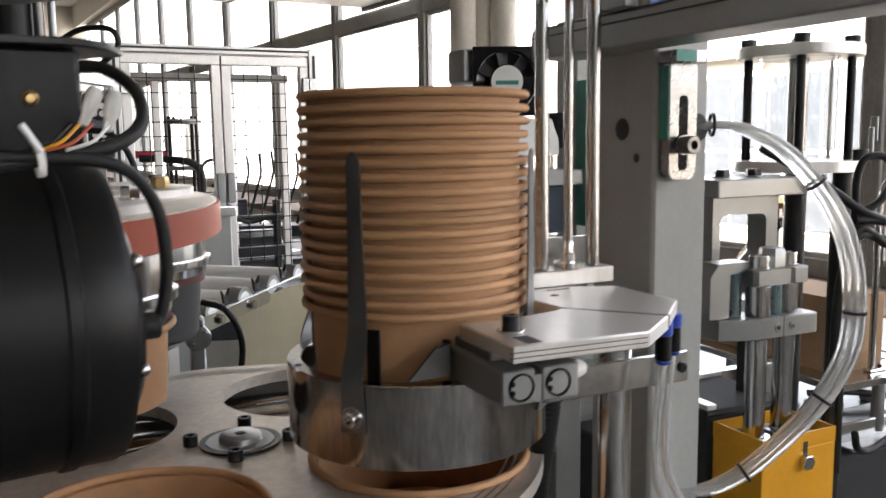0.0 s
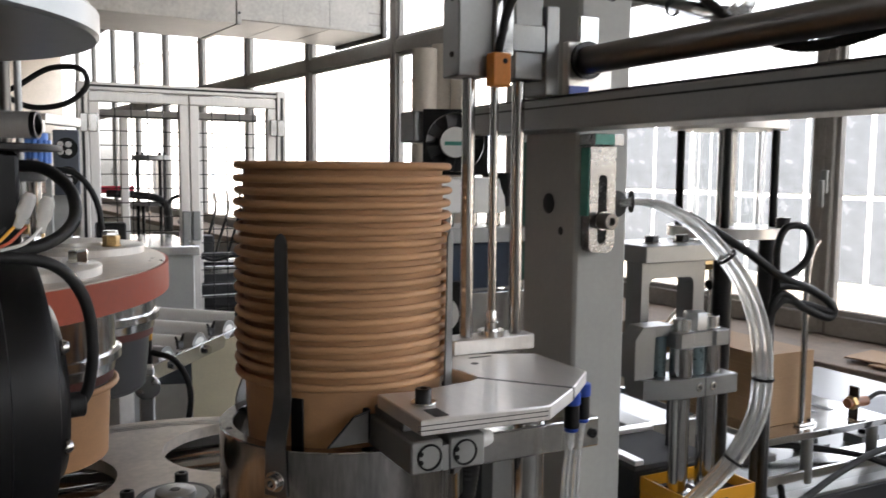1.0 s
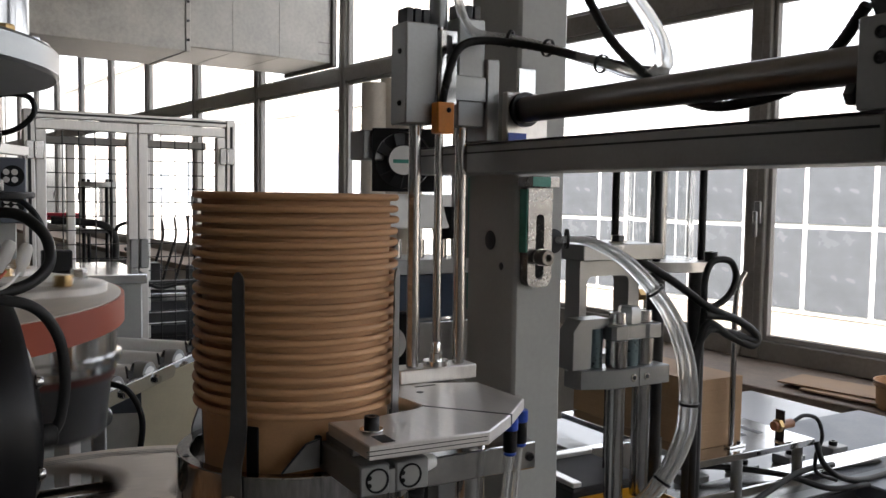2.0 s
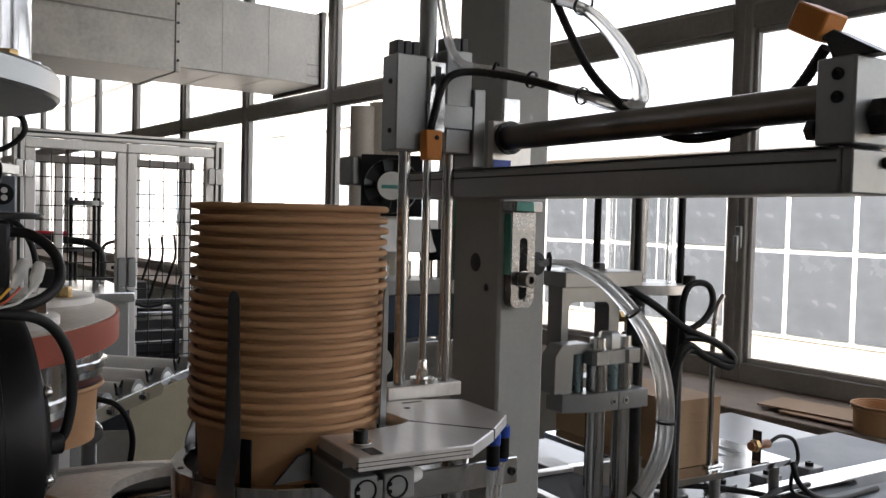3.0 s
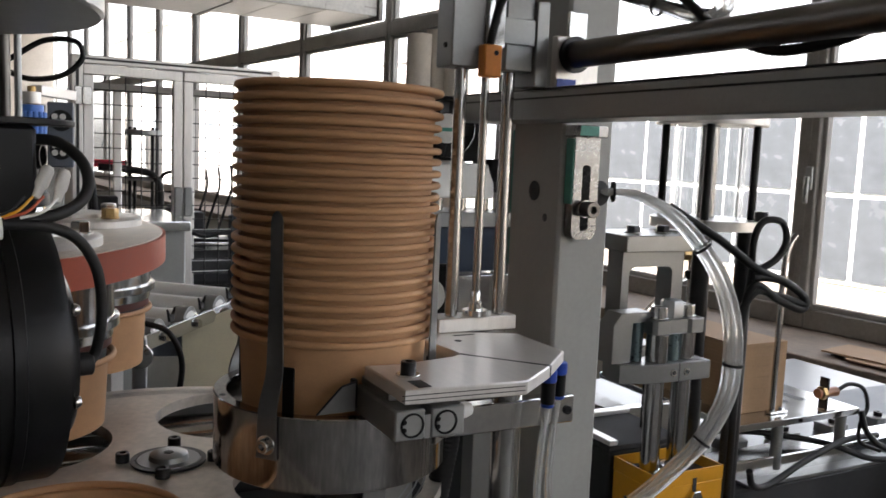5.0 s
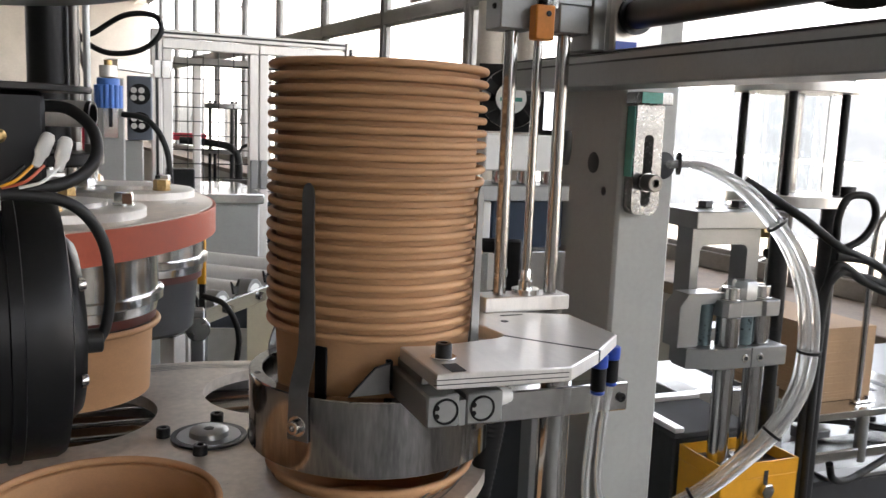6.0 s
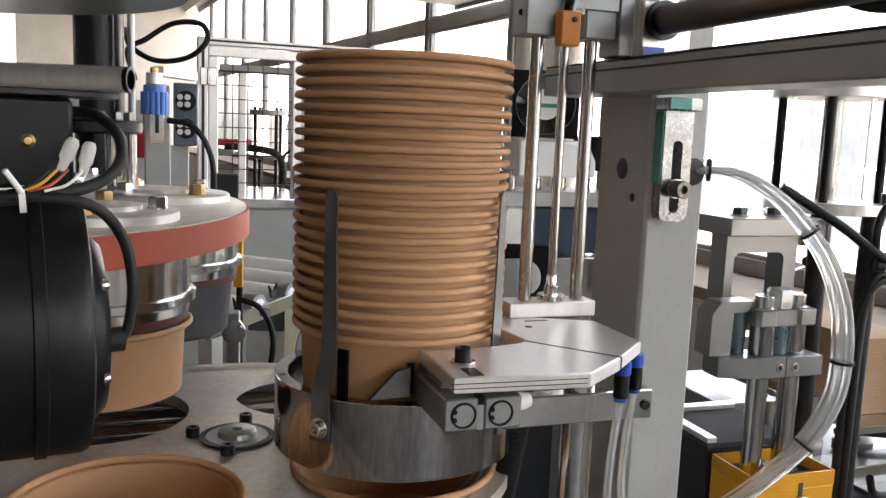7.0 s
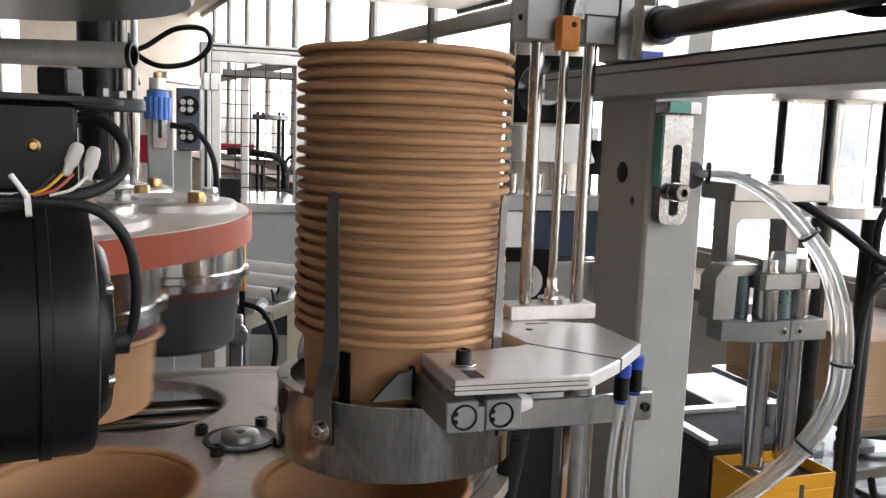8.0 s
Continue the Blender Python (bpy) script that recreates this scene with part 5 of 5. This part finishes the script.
def beyond_fence():
    """Machines and benches behind the guard fence."""
    m = thing("far_press", pose(-0.885, 2.98, 0.0, 0, 0, 20), "distant press with a clear cylinder and black hose", "press")
    part("bed", box(-0.35, 0.0, 0.0, 0.30, 0.30, 0.80, 0.004), DIM, m)
    part("top_plate", box(-0.36, -0.01, 0.8004, 0.31, 0.31, 0.83, 0.002), STEEL, m)
    part("head_plate", rod(0.065, 1.205, 1.222, 32, m=pose(0, 0.06, 0)), ALU_DULL, m)
    part("barrel", rod(0.040, 1.06, 1.2048, 32, m=pose(0, 0.06, 0)), ACRYLIC, m)
    part("base_plate", rod(0.065, 1.045, 1.0598, 32, m=pose(0, 0.06, 0)), ALU_DULL, m)
    for k in range(4):
        a = radians(30 + 90 * k)
        part("tie_rod", rod(0.006, 0.8305, 1.232, 12, m=pose(0.054 * math.cos(a), 0.06 + 0.054 * math.sin(a), 0)), BLACK, m)
    part("hose", hose([(-0.15, -0.02, 1.09), (-0.06, -0.03, 1.085), (0.02, -0.03, 1.07), (0.05, -0.03, 1.02), (0.045, -0.03, 0.90), (0.045, -0.03, 0.832)], 0.013, 10, 8), RUBBER, m)
    part("hose", hose([(0.045, -0.03, 1.03), (0.06, -0.03, 1.07), (0.10, -0.03, 1.08), (0.125, -0.03, 1.05), (0.115, -0.03, 1.0), (0.08, -0.03, 0.99)], 0.006, 10, 8), RUBBER, m)
    part("motor", box(0.085, -0.03, 0.86, 0.20, 0.04, 0.94, 0.003), DIM, m)
    part("crimson_bar", box(-0.20, -0.02, 1.09, -0.06, 0.0, 1.115, 0.002), CRIMSON, m)
    part("crimson_can", rod(0.012, 0.8305, 0.94, 16, m=pose(-0.11, -0.02, 0)), CRIMSON, m)
    r = thing("bent_rods", pose(-0.66, 3.14, 0.84), "row of bent steel rods standing in a rack", "rod rack")
    part("rack", box(-0.13, -0.06, -0.04, 0.20, 0.06, -0.001, 0.002), DIM, r)
    for k in range(6):
        x = -0.10 + 0.045 * k
        part("rod", hose([(x, 0, 0), (x + 0.035, 0, 0.12), (x + 0.055, 0, 0.19), (x + 0.05, 0, 0.25 + 0.008 * (k % 3))], 0.0050, 8, 6), OXIDE, r)
    t = thing("work_bench", pose(-0.55, 3.25, 0.0, 0, 0, 20), "cluttered bench with white sheets behind the fence", "bench")
    part("top", box(-0.5, -0.25, 0.70, 0.55, 0.35, 0.73, 0.002), DIM, t)
    for x in (-0.48, 0.50):
        part("leg", box(x, -0.22, 0, x + 0.03, -0.19, 0.6998, 0.002), PAINT, t)
        part("leg", box(x, 0.28, 0, x + 0.03, 0.31, 0.6998, 0.002), PAINT, t)
    rnd = random.Random(7)
    for k in range(9):
        x, y = -0.35 + 0.1 * k, -0.18 + 0.3 * rnd.random()
        p = thing("paper_sheet", pose(x, y + 3.25 - 0.1, 0.7302 + 0.0004 * k, 0, 0, 360 * rnd.random()) @ pose(0, 0, 0), "loose white sheet on the bench", "paper", "sheets on the bench")
        p.matrix_basis = pose(-0.55, 3.25, 0, 0, 0, 20) @ pose(x, y, 0.7303 + 0.0006 * k, 0, 0, 360 * rnd.random())
        part("sheet", box(-0.06, -0.04, 0, 0.06, 0.04, 0.0005, 0), NYLON, p)
    for k in range(5):
        b = thing("scrap_part", pose(-0.55, 3.25, 0, 0, 0, 20) @ pose(-0.3 + 0.17 * k, -0.02, 0.7335, 0, 0, 50 * k), "dark steel part lying on the bench", "machine part", "parts on the bench")
        part("body", box(-0.05, -0.018, 0, 0.05, 0.018, 0.03 + 0.02 * (k % 2), 0.003), (DIM, ALU_DULL, CARD, DIM, ALU)[k], b)
    fr = thing("inner_frame", pose(-0.66, 2.86, 0.0, 0, 0, 27), "second aluminium profile frame behind the fence doors", "frame")
    part("rail", box(-0.34, -0.015, 1.335, 0.16, 0.015, 1.36, 0.002), FRAME_GREY, fr)
    for x in (-0.28, -0.05, 0.13):
        part("post", box(x, -0.012, 0, x + 0.024, 0.012, 1.3348, 0.002), ALU, fr)
    lc = thing("loop_cable", pose(-0.80, 2.27, 1.40), "black cable looped over the fence post", "cable")
    part("sheath", hose([(-0.24, 0, -0.12), (-0.26, 0, -0.04), (-0.21, 0, -0.01), (-0.13, 0, 0.035), (-0.05, 0, 0.035), (-0.035, 0, -0.01), (-0.09, 0, -0.055), (-0.18, 0, -0.065), (-0.25, 0, -0.03), (-0.27, 0, 0.02)], 0.0075, 10, 10), RUBBER, lc)
    # ledge clutter
    for k, (x, y) in enumerate(((-0.55, 0.12), (-0.50, 0.15), (-0.42, 0.12))):
        c = thing("cardboard_sheet", WALL @ pose(x, y, 0.7003 + 0.005 * k, 0, 0, 4 * k - 4), "flat brown cardboard sheet on the window ledge", "cardboard", "cardboard on the ledge")
        part("sheet", box(-0.20, -0.07, 0, 0.20, 0.07, 0.0045, 0.0005), CARD, c)
    for k in range(2):
        bowl(WALL @ pose(-0.545, 0.17, 0.7565 + 0.009 * k), "kraft paper bowl standing on the window ledge", "bowls on the sill")


# ---- bowls ----
def bowl_mesh():
    R, H, r = 0.0741, 0.0560, 0.0025
    rim = [(R - r + r * math.cos(math.pi * k / 6), r * math.sin(math.pi * k / 6)) for k in range(-4, 10)]
    inner = [(R - 0.0070, -0.003), (0.0642, -H + 0.003), (0.0632, -H + 0.004), (0, -H + 0.004)]
    outer = [(0, -H + 0.0032), (0.0632, -H + 0.0030), (0.0640, -H), (0.0648, -H), (R - 0.0064, -0.0026)]
    return lathe(outer + rim[:-1] + inner, 72)


BOWL_MESH = None


def bowl(m, label, group):
    global BOWL_MESH
    if BOWL_MESH is None:
        ob = link("paper_bowl", bowl_mesh(), KRAFT)
        BOWL_MESH = ob.data
    else:
        ob = new("paper_bowl", BOWL_MESH)
    ob.matrix_basis = m
    return tagged(ob, label, "bowl", group)


PITCH, LOW, COUNT = 0.00806, 1.0460, 17
STEP0, CYCLE, STEP = 0.632, 1.196, 0.27
SEAT, HELD = DECK + 0.0025, 1.0165
PHASES = [STEP0 + CYCLE * k for k in range(-1, 7)]
A_S = math.degrees(math.atan2(STACK[1] - HUB[1], STACK[0] - HUB[0]))
A_T = math.degrees(math.atan2(STATION[1] - TURRET[1], STATION[0] - TURRET[0]))


def steps_done(t):
    """How many index steps the machine has made since the one before the clip."""
    return sum(ease((t - p) / STEP) for p in PHASES[1:])


def lifted(t):
    """How far the stack has risen, in bowls, and the extra lift of the push in progress."""
    n, extra = 0.0, 0.0
    for p in PHASES:
        n += ease((t - p - 0.62) / 0.14)
        extra += 0.009 * (ease((t - p - 0.62) / 0.14) - ease((t - p - 0.78) / 0.12))
    return n, extra


def seat_point(station):
    a = radians(A_S + 90 * station)
    return HUB[0] + RADIUS * math.cos(a), HUB[1] + RADIUS * math.sin(a)


TIMES = sorted({round(0.05 * k, 3) for k in range(161)} | {8.0})
MOVES = []


def bowl_state(k0, t):
    """Pose of the bowl that stands k0 steps before the stack at the clip's start: 0 under the ring, 1 beside the hub, 2 on the mould over the turntable, more on the turret; negative in the stack."""
    done = steps_done(t)
    n, extra = lifted(t)
    if k0 < 0:
        w = random.Random(-k0)
        return pose(STACK[0] + w.uniform(-0.0006, 0.0006), STACK[1] + w.uniform(-0.0006, 0.0006), LOW + PITCH * (-1 - k0) + w.uniform(-0.0004, 0.0004) + PITCH * n + extra, w.uniform(-0.14, 0.14), w.uniform(-0.14, 0.14), 40 * k0)
    left = max(0.0, k0 - done)
    spun = min(done, float(k0))
    if left > 2.0001:
        a = radians(A_T - 45 * (left - 2))
        return pose(TURRET[0] + REACH * math.cos(a), TURRET[1] + REACH * math.sin(a), HELD, 0, 0, 90 * spun)
    x, y = seat_point(-left)
    z = SEAT
    arrive = PHASES[k0 - 2] if k0 >= 2 else -9
    if left > 1.0001 and k0 >= 2:
        ph = t - arrive
        drop = [(0.27, 0), (0.72, 0.0), (0.87, 0.014), (0.97, 0.038), (1.05, HELD - SEAT), (9, HELD - SEAT)]
        for (a, va), (b, vb) in zip(drop, drop[1:]):
            if a <= ph <= b:
                z = HELD - (va + (vb - va) * (ph - a) / (b - a))
        if ph < 0.27:
            z = HELD
        if done > k0 - 2 + 0.0001:
            z = SEAT
    if left < 0.0001:
        up = PHASES[k0]
        u = ease((t - up - 0.56) / 0.20)
        if u > 0:
            top = LOW + PITCH * (n - k0 - 1) + extra
            z = SEAT + (top - SEAT) * u if u < 1 else top
    return pose(x, y, z, 0, 0, 90 * spun)


def bowls():
    for i in range(COUNT):
        b = bowl(Matrix(), "kraft paper bowl nested in the tall stack", "bowls in the stack")
        MOVES.append((b, -1 - i, None))
    for k in range(0, 9):
        if k == 1:
            words = "empty kraft paper bowl sitting in a turntable pocket"
        elif k == 0:
            words = "kraft paper bowl about to be pushed up into the stack"
        else:
            words = "kraft paper bowl held on a turret mould"
        MOVES.append((bowl(Matrix(), words, "bowls being made"), k, None))
    # bowls fed from below onto the mould that has just been emptied
    for j in range(7):
        MOVES.append((bowl(Matrix(), "fresh kraft paper bowl fed onto an empty mould", "bowls being made"), None, j))


bowls()
beyond_fence()


def feed_state(j, t):
    done = steps_done(t)
    a = radians(A_T + 45 + 45 * max(0.0, done - j))
    t0 = PHASES[j] + 0.57
    z = HELD - 0.30 * (1 - ease((t - t0) / 0.12))
    return pose(TURRET[0] + REACH * math.cos(a), TURRET[1] + REACH * math.sin(a), z, 0, 0, 45 * max(0.0, done - j))


def motions():
    walk(TABLE, [(t, pose(HUB[0], HUB[1], DECK, 0, 0, 90 * steps_done(t))) for t in TIMES])
    walk(CAROUSEL, [(t, pose(TURRET[0], TURRET[1], 1.0, 0, 0, 45 * steps_done(t))) for t in TIMES])
    for ob, k0, j in MOVES:
        walk(ob, [(t, bowl_state(k0, t) if j is None else feed_state(j, t)) for t in TIMES])
    walk(PRESS_HEAD, [(t, HEAD @ pose(0, 0, 0.038 * math.cos(2 * math.pi * (t - STEP0 - 0.14) / CYCLE))) for t in TIMES])
    rows = []
    for t in TIMES:
        up = sum(ease((t - p + 0.155) / 0.17) - ease((t - p - 0.20) / 0.18) for p in PHASES + [PHASES[-1] + CYCLE])
        rows.append((t, 0.038 * up))
    walk(CARRIAGE, [(t, at(0.390, 0.092, 0.9505 + z)) for t, z in rows])
    walk(ARCH, [(t, at(0.388, 0.150, 0.004 + z)) for t, z in rows])
    walk(FAN, [(t, at(0.3134, 0.4363, 1.216 + 0.62 * z)) for t, z in rows])


motions()
